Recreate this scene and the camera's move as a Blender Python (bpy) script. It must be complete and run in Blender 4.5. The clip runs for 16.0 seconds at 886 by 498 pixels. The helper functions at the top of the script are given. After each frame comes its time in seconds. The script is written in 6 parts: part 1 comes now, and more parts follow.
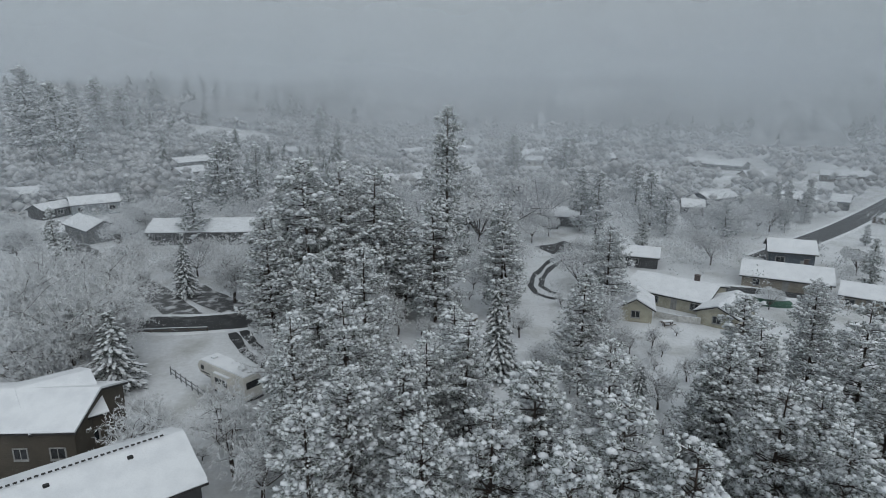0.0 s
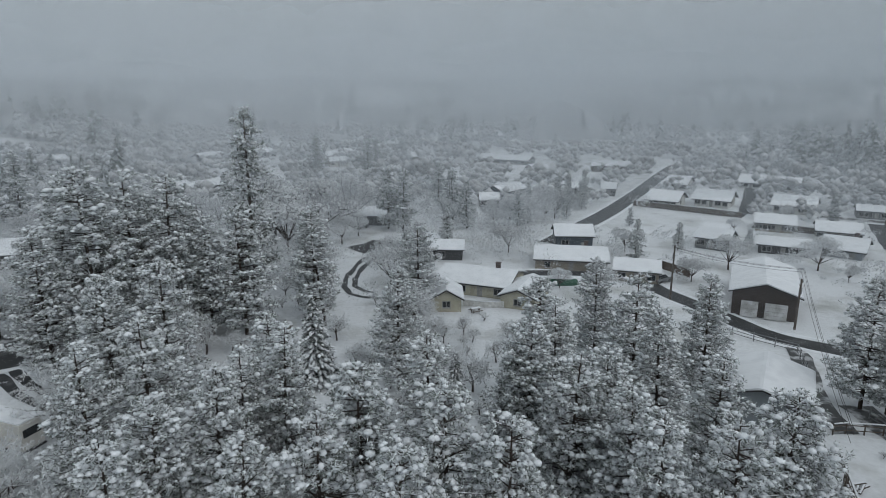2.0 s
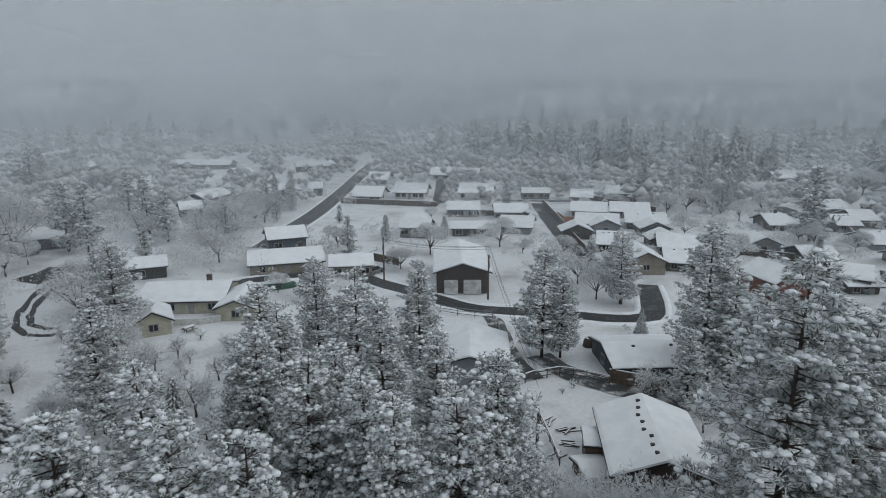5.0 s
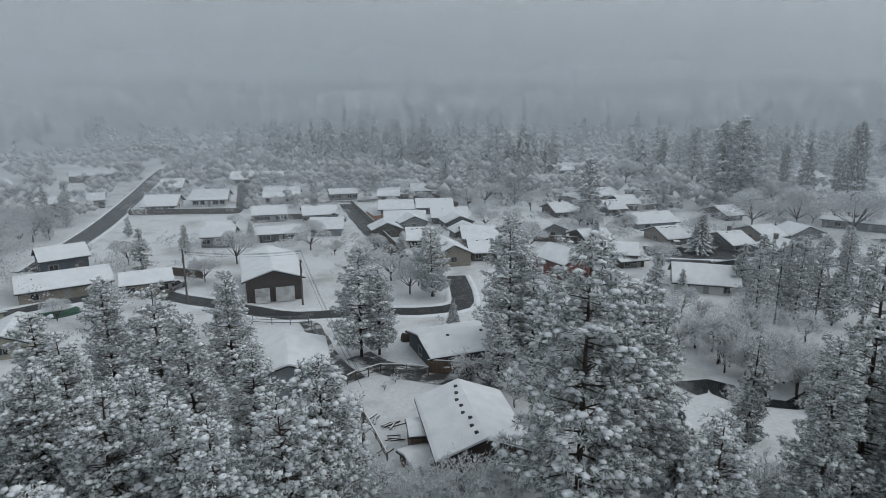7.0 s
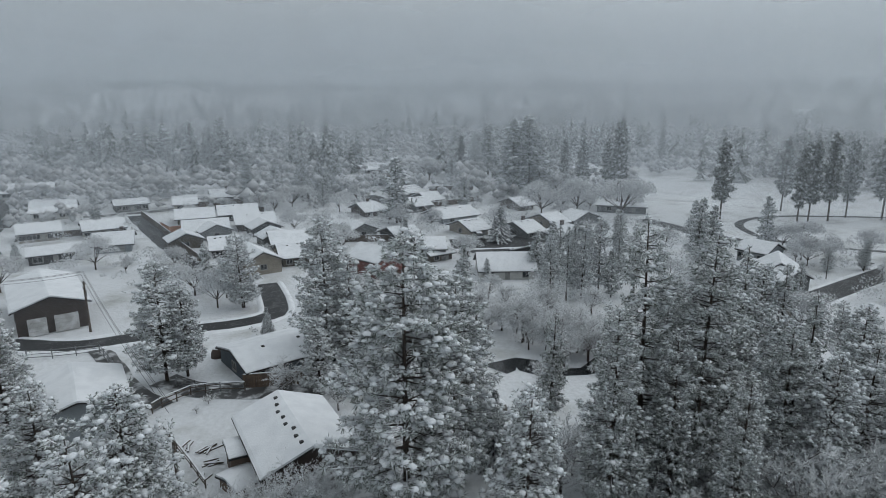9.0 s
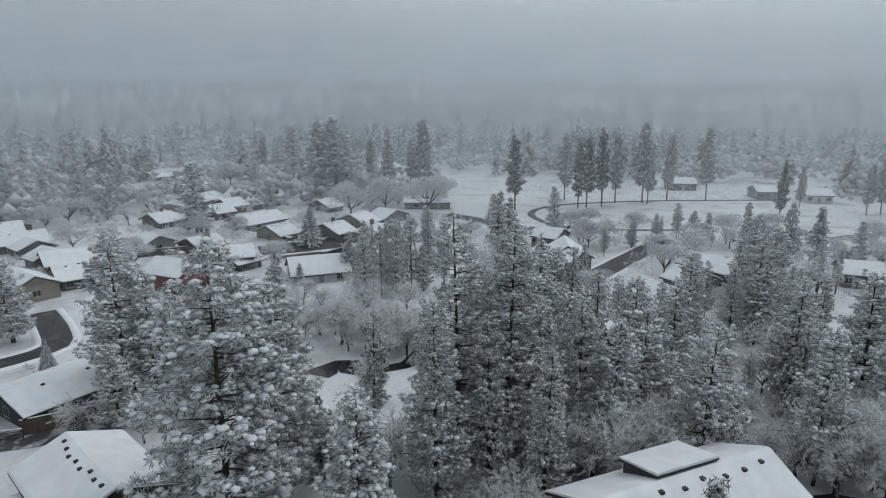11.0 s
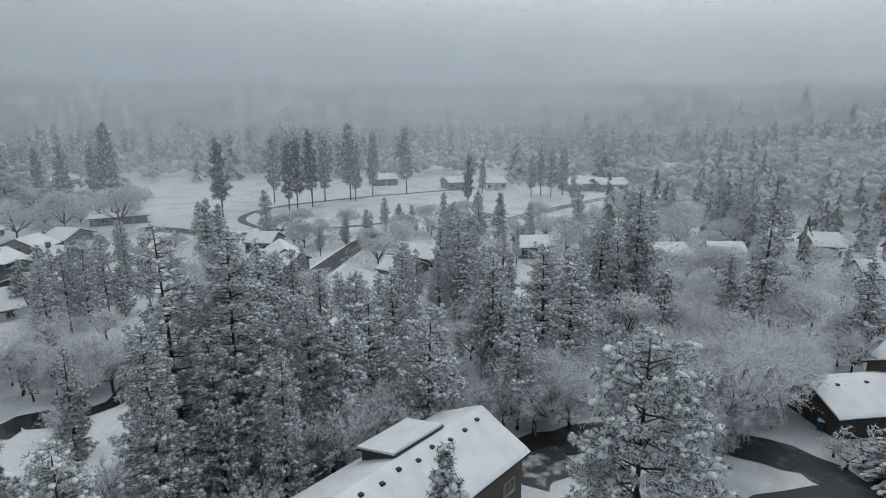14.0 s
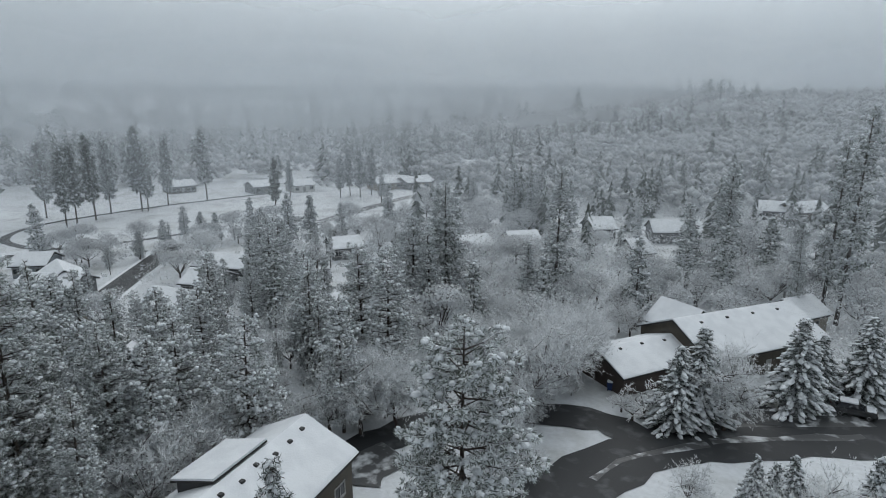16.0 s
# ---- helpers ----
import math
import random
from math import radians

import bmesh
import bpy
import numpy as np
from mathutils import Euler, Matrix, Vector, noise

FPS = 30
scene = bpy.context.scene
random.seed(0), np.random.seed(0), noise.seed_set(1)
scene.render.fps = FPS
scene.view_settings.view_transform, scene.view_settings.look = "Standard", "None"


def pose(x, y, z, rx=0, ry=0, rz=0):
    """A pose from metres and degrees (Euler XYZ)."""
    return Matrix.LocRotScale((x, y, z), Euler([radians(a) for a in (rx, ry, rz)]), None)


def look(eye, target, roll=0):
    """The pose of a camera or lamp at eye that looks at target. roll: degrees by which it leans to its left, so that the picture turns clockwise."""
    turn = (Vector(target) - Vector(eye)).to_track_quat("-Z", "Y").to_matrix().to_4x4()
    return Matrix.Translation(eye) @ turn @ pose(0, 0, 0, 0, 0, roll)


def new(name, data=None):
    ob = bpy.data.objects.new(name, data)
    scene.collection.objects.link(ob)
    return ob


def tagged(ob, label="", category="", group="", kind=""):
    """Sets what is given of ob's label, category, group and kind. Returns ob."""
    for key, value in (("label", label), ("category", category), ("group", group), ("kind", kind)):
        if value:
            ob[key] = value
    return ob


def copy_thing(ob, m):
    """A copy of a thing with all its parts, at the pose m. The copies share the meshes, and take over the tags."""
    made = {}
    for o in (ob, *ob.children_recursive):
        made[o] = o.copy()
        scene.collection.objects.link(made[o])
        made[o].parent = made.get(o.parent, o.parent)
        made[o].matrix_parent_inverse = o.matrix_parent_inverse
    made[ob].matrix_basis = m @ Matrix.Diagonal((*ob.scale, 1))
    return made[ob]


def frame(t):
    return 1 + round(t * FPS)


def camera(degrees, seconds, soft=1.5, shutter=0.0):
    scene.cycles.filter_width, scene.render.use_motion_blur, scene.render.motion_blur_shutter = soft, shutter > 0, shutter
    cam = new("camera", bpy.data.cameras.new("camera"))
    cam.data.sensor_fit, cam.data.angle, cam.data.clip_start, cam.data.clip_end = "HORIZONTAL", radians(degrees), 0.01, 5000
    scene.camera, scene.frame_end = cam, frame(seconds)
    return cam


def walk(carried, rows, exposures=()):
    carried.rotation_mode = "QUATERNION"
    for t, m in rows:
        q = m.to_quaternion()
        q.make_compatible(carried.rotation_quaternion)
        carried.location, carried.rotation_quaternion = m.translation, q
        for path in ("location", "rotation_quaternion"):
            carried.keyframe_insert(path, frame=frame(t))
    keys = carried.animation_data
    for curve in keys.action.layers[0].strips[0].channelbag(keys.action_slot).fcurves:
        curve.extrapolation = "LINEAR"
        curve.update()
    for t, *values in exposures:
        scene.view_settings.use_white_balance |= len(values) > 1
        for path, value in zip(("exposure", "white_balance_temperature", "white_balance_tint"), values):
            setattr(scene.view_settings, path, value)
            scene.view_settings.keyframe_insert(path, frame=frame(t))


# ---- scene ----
cam = camera(71.72, 16.0, soft=0.85)
EYE = 35.0


def heading(t):
    """Degrees clockwise from the first view, nearly even: 9 degrees a second."""
    s = (t - 8) / 8
    return 68.8 + 71.7357 * s - 0.2108 * s ** 2 - 0.008 * s ** 3 - 0.0735 * s ** 4


walk(cam, [(k / 2, pose(0, 0, EYE, 90 - 13.8355 + 0.2474 * (k / 2 - 8) / 8, 0, -heading(k / 2))) for k in range(33)],
     [(0, 0.09), (6, 0.14), (12, 0.28), (16, 0.32)])

# ---- sky and light ----
world = bpy.data.worlds.new("winter_sky")
scene.world = world
world.use_nodes = True
wn, wl = world.node_tree.nodes, world.node_tree.links
wn.clear()
w_out = wn.new("ShaderNodeOutputWorld")
w_bg = wn.new("ShaderNodeBackground")
w_tc = wn.new("ShaderNodeTexCoord")
w_sep = wn.new("ShaderNodeSeparateXYZ")
w_ramp = wn.new("ShaderNodeValToRGB")
w_noise = wn.new("ShaderNodeTexNoise")
w_map = wn.new("ShaderNodeMapping")
w_add = wn.new("ShaderNodeMath")
w_mul = wn.new("ShaderNodeMath")
w_sky = wn.new("ShaderNodeTexSky")
w_mix = wn.new("ShaderNodeMixRGB")
w_sky.sky_type, w_sky.sun_disc = "NISHITA", False
w_sky.sun_elevation, w_sky.sun_rotation = radians(42), radians(150)
w_scale = wn.new("ShaderNodeMixRGB")
w_scale.blend_type, w_scale.inputs[0].default_value = "MULTIPLY", 1.0
w_scale.inputs[2].default_value = (0.08, 0.08, 0.08, 1)
w_map.inputs["Scale"].default_value = (1, 1, 3.2)
w_noise.inputs["Scale"].default_value, w_noise.inputs["Detail"].default_value = 2.2, 4
w_mul.operation, w_mul.inputs[1].default_value = "MULTIPLY_ADD", 0.045
w_mul.inputs[2].default_value = -0.022
w_add.operation = "ADD"
stops = ((0.0, (0.326, 0.364, 0.396)), (0.03, (0.350, 0.389, 0.420)), (0.09, (0.374, 0.414, 0.443)), (0.16, (0.388, 0.428, 0.456)), (0.4, (0.50, 0.546, 0.576)), (1.0, (0.76, 0.825, 0.86)))
w_ramp.color_ramp.elements[0].position, w_ramp.color_ramp.elements[0].color = stops[0][0], (*stops[0][1], 1)
w_ramp.color_ramp.elements[1].position, w_ramp.color_ramp.elements[1].color = stops[-1][0], (*stops[-1][1], 1)
for at_, col in stops[1:-1]:
    e = w_ramp.color_ramp.elements.new(at_)
    e.color = (*col, 1)
w_ramp.color_ramp.interpolation = "B_SPLINE"
w_mix.inputs[0].default_value = 0.92
wl.new(w_tc.outputs["Generated"], w_map.inputs["Vector"])
wl.new(w_map.outputs["Vector"], w_noise.inputs["Vector"])
wl.new(w_tc.outputs["Generated"], w_sep.inputs[0])
wl.new(w_noise.outputs["Fac"], w_mul.inputs[0])
wl.new(w_sep.outputs["Z"], w_add.inputs[0])
wl.new(w_mul.outputs[0], w_add.inputs[1])
wl.new(w_add.outputs[0], w_ramp.inputs["Fac"])
wl.new(w_sky.outputs[0], w_scale.inputs[1])
wl.new(w_scale.outputs[0], w_mix.inputs[1])
wl.new(w_ramp.outputs["Color"], w_mix.inputs[2])
w_dot, w_gain, w_side = wn.new("ShaderNodeVectorMath"), wn.new("ShaderNodeMath"), wn.new("ShaderNodeMixRGB")
w_dot.operation, w_dot.inputs[1].default_value = "DOT_PRODUCT", (0.2, -0.98, 0.0)
w_gain.operation, w_gain.inputs[1].default_value, w_gain.inputs[2].default_value = "MULTIPLY_ADD", 0.25, 0.36
w_gain2 = wn.new("ShaderNodeMath")
w_gain2.operation, w_gain2.inputs[2].default_value = "MULTIPLY_ADD", 0.96
w_side.blend_type, w_side.inputs[0].default_value = "MULTIPLY", 1.0
wl.new(w_tc.outputs["Generated"], w_dot.inputs[0])
wl.new(w_dot.outputs["Value"], w_gain.inputs[0])
wl.new(w_mix.outputs[0], w_side.inputs[1])
wl.new(w_gain.outputs[0], w_gain2.inputs[0])
wl.new(w_dot.outputs["Value"], w_gain2.inputs[1])
wl.new(w_gain2.outputs[0], w_side.inputs[2])
wl.new(w_side.outputs[0], w_bg.inputs["Color"])
wl.new(w_bg.outputs[0], w_out.inputs["Surface"])

sun = new("sun", bpy.data.lights.new("sun", "SUN"))
sun.data.energy, sun.data.angle, sun.data.color = 0.5, radians(50), (1.0, 0.98, 0.95)
sun.matrix_world = look((25, -43, 45), (0, 0, 0))


# ---- materials ----
def material(name, base, other=None, scale=1.5, fine=14.0, rough=0.8, bump=0.15, split=(0.4, 0.62), fine_mix=0.25, per_island=0.0, per_object=0.0, metal=0.0, depth=0.05):
    """A surface of two colours: broad patches, fine grain, relief, and tint by island or by object."""
    other = other or tuple(c * 0.72 for c in base)
    m = bpy.data.materials.new(name)
    m.use_nodes = True
    n, l = m.node_tree.nodes, m.node_tree.links
    b = n["Principled BSDF"]
    b.inputs["Roughness"].default_value, b.inputs["Metallic"].default_value = rough, metal
    tc = n.new("ShaderNodeNewGeometry")
    big, small = n.new("ShaderNodeTexNoise"), n.new("ShaderNodeTexNoise")
    big.inputs["Scale"].default_value, big.inputs["Detail"].default_value = scale, 5
    small.inputs["Scale"].default_value, small.inputs["Detail"].default_value = fine, 3
    l.new(tc.outputs["Position"], big.inputs["Vector"])
    l.new(tc.outputs["Position"], small.inputs["Vector"])
    step = n.new("ShaderNodeMapRange")
    step.inputs["From Min"].default_value, step.inputs["From Max"].default_value = split
    l.new(big.outputs["Fac"], step.inputs["Value"])
    mix = n.new("ShaderNodeMixRGB")
    mix.inputs[1].default_value, mix.inputs[2].default_value = (*base, 1), (*other, 1)
    l.new(step.outputs[0], mix.inputs[0])
    grain = n.new("ShaderNodeMixRGB")
    grain.blend_type, grain.inputs[0].default_value = "MULTIPLY", fine_mix
    l.new(mix.outputs[0], grain.inputs[1])
    l.new(small.outputs["Fac"], grain.inputs[2])
    last = grain
    if per_island or per_object:
        src = n.new("ShaderNodeObjectInfo") if per_object else tc
        rng = n.new("ShaderNodeMapRange")
        amount = per_object or per_island
        rng.inputs["To Min"].default_value, rng.inputs["To Max"].default_value = 1 - amount, 1 + amount
        l.new(src.outputs["Random"] if per_object else src.outputs["Random Per Island"], rng.inputs["Value"])
        tint = n.new("ShaderNodeMixRGB")
        tint.blend_type, tint.inputs[0].default_value = "MULTIPLY", 1
        l.new(grain.outputs[0], tint.inputs[1])
        l.new(rng.outputs[0], tint.inputs[2])
        last = tint
    l.new(last.outputs[0], b.inputs["Base Color"])
    if bump:
        bm_ = n.new("ShaderNodeBump")
        bm_.inputs["Strength"].default_value, bm_.inputs["Distance"].default_value = bump, depth
        add = n.new("ShaderNodeMath")
        l.new(big.outputs["Fac"], add.inputs[0])
        l.new(small.outputs["Fac"], add.inputs[1])
        l.new(add.outputs[0], bm_.inputs["Height"])
        l.new(bm_.outputs[0], b.inputs["Normal"])
    return m


M_SNOW = material("fresh_snow", (0.69, 0.713, 0.742), (0.62, 0.643, 0.675), 0.6, 6, 0.65, 0.35, fine_mix=0.08, depth=0.08)
M_TUFT_SNOW = material("clinging_snow", (0.75, 0.77, 0.80), (0.62, 0.65, 0.68), 2.5, 12, 0.7, 0.5, fine_mix=0.15, per_island=0.12, depth=0.1)
M_FIELD = material("snowy_ground", (0.66, 0.684, 0.713), (0.40, 0.41, 0.405), 0.13, 1.6, 0.75, 0.8, split=(0.5, 0.74), fine_mix=0.28, depth=0.12)
M_ROAD = material("wet_asphalt", (0.024, 0.026, 0.029), (0.10, 0.105, 0.11), 0.45, 5, 0.7, 0.2, split=(0.54, 0.74), depth=0.02)
M_SLUSH = material("slushy_asphalt", (0.06, 0.062, 0.065), (0.58, 0.60, 0.62), 0.55, 4, 0.5, 0.3, split=(0.5, 0.66), depth=0.03)
M_BARK = material("pine_bark", (0.07, 0.052, 0.042), (0.045, 0.036, 0.032), 3, 22, 0.9, 0.6)
M_TWIG = material("frosted_twigs", (0.76, 0.78, 0.80), (0.60, 0.615, 0.63), 0.9, 9, 0.8, 0, fine_mix=0.1, per_island=0.12)
M_TWIG_FAR = material("hoarfrost_crown", (0.70, 0.72, 0.74), (0.55, 0.565, 0.58), 0.12, 1.2, 0.85, 0, fine_mix=0.15, per_island=0.05)
M_EAVE = material("dark_eave", (0.035, 0.034, 0.035), None, 2, 20, 0.7, 0.1)
M_GLASS = material("dark_window_glass", (0.02, 0.023, 0.027), None, 0.4, 3, 0.12, 0)
M_FRAME = material("white_window_frame", (0.66, 0.66, 0.64), None, 2, 15, 0.5, 0.05)
M_TRIM = material("grey_window_trim", (0.30, 0.30, 0.29), None, 2, 15, 0.5, 0.05)
M_CONCRETE = material("snowy_concrete", (0.42, 0.42, 0.41), (0.62, 0.63, 0.64), 0.8, 9, 0.85, 0.2)
M_TIMBER = material("weathered_timber", (0.085, 0.068, 0.055), (0.13, 0.11, 0.095), 1.2, 12, 0.85, 0.3, per_object=0.2)
M_CEDAR = material("cedar_boards", (0.15, 0.108, 0.08), (0.11, 0.082, 0.065), 1.0, 10, 0.8, 0.3, per_object=0.2)
M_NEW_CEDAR = material("new_cedar_boards", (0.42, 0.19, 0.09), (0.33, 0.15, 0.08), 1.0, 10, 0.75, 0.2, per_object=0.1)
M_METAL = material("galvanised_steel", (0.33, 0.34, 0.35), (0.25, 0.26, 0.27), 2, 20, 0.45, 0.05, metal=0.7)
M_BLACK = material("black_plastic", (0.02, 0.02, 0.022), None, 2, 20, 0.55, 0.05)
M_WATER = material("dark_pond_water", (0.016, 0.019, 0.021), (0.03, 0.033, 0.035), 0.3, 2, 0.08, 0.05)
M_RV = material("cream_fibreglass", (0.66, 0.65, 0.61), (0.58, 0.57, 0.54), 0.8, 6, 0.4, 0.03)


def thin(m, share):
    """Thin twigs and rime pass part of the light on."""
    n, l = m.node_tree.nodes, m.node_tree.links
    b = n["Principled BSDF"]
    tra, mix = n.new("ShaderNodeBsdfTranslucent"), n.new("ShaderNodeMixShader")
    mix.inputs[0].default_value = share
    l.new(b.inputs["Base Color"].links[0].from_socket, tra.inputs["Color"])
    l.new(b.outputs[0], mix.inputs[1])
    l.new(tra.outputs[0], mix.inputs[2])
    l.new(mix.outputs[0], n["Material Output"].inputs["Surface"])
    return m


M_WOODS = material("grey_rimed_woods", (0.50, 0.515, 0.53), (0.36, 0.37, 0.38), 0.05, 0.8, 0.9, 0, fine_mix=0.2, per_island=0.05)
thin(M_TWIG_FAR, 0.35)
thin(M_TWIG, 0.25)


def dusted(name, green, frost, share):
    """Needle sprays, some green, some white with a dusting of snow."""
    m = material(name, green, tuple(c * 1.5 for c in green), 0.7, 9, 0.75, 0)
    n, l = m.node_tree.nodes, m.node_tree.links
    b = n["Principled BSDF"]
    old = b.inputs["Base Color"].links[0].from_socket
    geo, pick, mix = n.new("ShaderNodeNewGeometry"), n.new("ShaderNodeMapRange"), n.new("ShaderNodeMixRGB")
    pick.inputs["From Min"].default_value, pick.inputs["From Max"].default_value = 1 - share - 0.12, 1 - share + 0.12
    l.new(geo.outputs["Random Per Island"], pick.inputs["Value"])
    l.new(pick.outputs[0], mix.inputs[0])
    l.new(old, mix.inputs[1])
    mix.inputs[2].default_value = (*frost, 1)
    l.new(mix.outputs[0], b.inputs["Base Color"])
    return m


M_NEEDLE = dusted("pine_needles", (0.118, 0.135, 0.12), (0.66, 0.69, 0.705), 0.55)
M_NEEDLE_BLUE = dusted("fir_needles", (0.055, 0.07, 0.062), (0.55, 0.575, 0.59), 0.3)
M_NEEDLE_DARK = dusted("park_pine_needles", (0.085, 0.098, 0.088), (0.50, 0.525, 0.53), 0.3)
M_FROSTED = thin(dusted("frosted_needles", (0.10, 0.115, 0.10), (0.50, 0.525, 0.54), 0.4), 0.4)
M_BELT = thin(dusted("belt_needles", (0.10, 0.114, 0.103), (0.52, 0.54, 0.55), 0.36), 0.4)


def siding(name, base):
    """Painted lap siding: even boards in low relief over weathered paint."""
    m = material(name, base, tuple(c * 0.82 for c in base), 0.8, 9, 0.7, 0.1, per_object=0.06)
    n, l = m.node_tree.nodes, m.node_tree.links
    wave = n.new("ShaderNodeTexWave")
    wave.wave_type, wave.bands_direction, wave.wave_profile = "BANDS", "Z", "SAW"
    wave.inputs["Scale"].default_value = 1.6
    geo = n.new("ShaderNodeNewGeometry")
    l.new(geo.outputs["Position"], wave.inputs["Vector"])
    bump = n.new("ShaderNodeBump")
    bump.inputs["Strength"].default_value, bump.inputs["Distance"].default_value = 0.6, 0.03
    l.new(wave.outputs["Fac"], bump.inputs["Height"])
    l.new(bump.outputs[0], n["Principled BSDF"].inputs["Normal"])
    return m


W_BROWN = siding("brown_siding", (0.085, 0.072, 0.055))
W_DARK = siding("charcoal_siding", (0.05, 0.052, 0.055))
W_GREY = siding("grey_siding", (0.17, 0.18, 0.185))
W_BLUE = siding("blue_grey_siding", (0.25, 0.28, 0.30))
W_NAVY = siding("slate_blue_siding", (0.065, 0.085, 0.105))
W_YELLOW = siding("pale_yellow_siding", (0.43, 0.41, 0.325))
W_TAN = siding("tan_siding", (0.28, 0.25, 0.205))
W_RED = siding("barn_red_siding", (0.17, 0.055, 0.045))
W_WHITE = siding("white_siding", (0.62, 0.62, 0.60))
W_ROSE = siding("brown_red_siding", (0.085, 0.060, 0.053))
W_UMBER = siding("dark_umber_siding", (0.072, 0.055, 0.048))


# ---- ground ----
def ease(a, b, x):
    u = min(1.0, max(0.0, (x - a) / (b - a)))
    return u * u * (3 - 2 * u)


def ground_z(x, y):
    """A flat valley floor; slopes on two sides and behind, and far hills all round."""
    r, az = math.hypot(x, y), math.degrees(math.atan2(x, y)) % 360
    left = ease(-4, -36, az - 360) if az > 180 else 0.0
    right = ease(128, 172, az) if az <= 180 else 0.0
    behind = max(left, right)
    return behind * 35 * ease(170, 560, r) + 64 * ease(430, 1500, r) * (1 - 0.75 * behind)


def mesh_of(name, verts, faces, mat, smooth=False):
    me = bpy.data.meshes.new(name)
    me.from_pydata([tuple(v) for v in verts], [], [tuple(f) for f in faces])
    me.materials.append(mat)
    if smooth:
        me.polygons.foreach_set("use_smooth", [True] * len(me.polygons))
    me.update()
    return me


def build_ground():
    rings = [0, 8, 16, 26, 38, 52, 68, 86, 106, 128, 152, 178, 206, 236, 270, 310, 355, 405, 460, 520, 590, 670, 760, 870, 1000, 1180, 1400, 1700, 2300, 3200, 4600]
    turn = 144
    verts, faces = [(0, 0, 0)], []
    for r in rings[1:]:
        for k in range(turn):
            a = 2 * math.pi * k / turn
            x, y = r * math.sin(a), r * math.cos(a)
            verts.append((x, y, ground_z(x, y)))
    for k in range(turn):
        faces.append((0, 1 + (k + 1) % turn, 1 + k))
    for i in range(len(rings) - 2):
        for k in range(turn):
            a, b = 1 + i * turn + k, 1 + i * turn + (k + 1) % turn
            faces.append((a, b, b + turn, a + turn))
    tagged(new("ground", mesh_of("ground", verts, faces, M_FIELD, True)), "snow-covered valley ground with bare patches", "ground", kind="structure")


build_ground()
OPEN = []   # discs where no tree grows


def clear(x, y, r):
    OPEN.append((x, y, r))


def spline(pts, step=2.0):
    out = []
    for i in range(len(pts) - 1):
        p0, p1, p2, p3 = (Vector(pts[max(0, min(len(pts) - 1, i + k))]) for k in (-1, 0, 1, 2))
        n = max(2, int((p2 - p1).length / step))
        for k in range(n):
            u = k / n
            out.append(0.5 * (2 * p1 + (p2 - p0) * u + (2 * p0 - 5 * p1 + 4 * p2 - p3) * u * u + (3 * p1 - p0 - 3 * p2 + p3) * u ** 3))
    out.append(Vector(pts[-1]))
    return out


def road(name, pts, width, mat, label, lift=0.05, berm=True, category="road", rough=0.25):
    """A strip of paving laid over the ground, with uneven edges and low snow banks."""
    rng = random.Random(len(pts) * 7 + int(width * 10))
    line = spline(pts)
    verts, faces, left, right = [], [], [], []
    for i, p in enumerate(line):
        d = (line[min(i + 1, len(line) - 1)] - line[max(i - 1, 0)]).normalized()
        n = Vector((-d.y, d.x))
        for k, off in enumerate((-0.5, -0.17, 0.17, 0.5)):
            q = p + n * (off * width + (rng.uniform(-rough, rough) if abs(off) == 0.5 else 0))
            verts.append((q.x, q.y, ground_z(q.x, q.y) + lift + (0.03 if abs(off) < 0.3 else 0)))
        left.append(p + n * width * 0.5)
        right.append(p - n * width * 0.5)
        if i % 2 == 0:
            clear(p.x, p.y, width * 0.5 + 2.2)
    for i in range(len(line) - 1):
        for k in range(3):
            a = i * 4 + k
            faces.append((a, a + 4, a + 5, a + 1))
    tagged(new(name, mesh_of(name, verts, faces, mat)), label, category, kind="structure")
    if berm:
        for side in (left, right):
            v, f = [], []
            for i, p in enumerate(side):
                d = (side[min(i + 1, len(side) - 1)] - side[max(i - 1, 0)]).normalized()
                n = Vector((-d.y, d.x))
                g = ground_z(p.x, p.y)
                h = rng.uniform(0.12, 0.3)
                for off, z in ((-0.55, 0.0), (-0.2, h), (0.2, h * 0.9), (0.6, 0.0)):
                    q = p + n * off
                    v.append((q.x, q.y, g + z + 0.02))
            for i in range(len(side) - 1):
                for k in range(3):
                    a = i * 4 + k
                    f.append((a, a + 4, a + 5, a + 1))
            tagged(new("snow_bank", mesh_of("snow_bank", v, f, M_SNOW, True)), "low ploughed snow bank along the road edge", "snow bank", kind="structure")


def part(name, me, parent, label="", at=None):
    ob = new(name, me)
    ob.parent = parent
    if at is not None:
        ob.matrix_basis = at
    if label:
        tagged(ob, label)
    return ob


def box_data(lo, hi):
    (a, b, c), (d, e, f) = lo, hi
    return ([(a, b, c), (d, b, c), (d, e, c), (a, e, c), (a, b, f), (d, b, f), (d, e, f), (a, e, f)],
            [(0, 3, 2, 1), (4, 5, 6, 7), (0, 1, 5, 4), (1, 2, 6, 5), (2, 3, 7, 6), (3, 0, 4, 7)])


def boxes_mesh(name, boxes, mat, bevel=0.0):
    verts, faces = [], []
    for lo, hi in boxes:
        v, f = box_data(lo, hi)
        faces += [tuple(i + len(verts) for i in q) for q in f]
        verts += v
    me = mesh_of(name, verts, faces, mat)
    if bevel:
        bm = bmesh.new()
        bm.from_mesh(me)
        bmesh.ops.bevel(bm, geom=bm.edges[:], offset=bevel, segments=2, affect="EDGES")
        bm.to_mesh(me)
        bm.free()
    return me


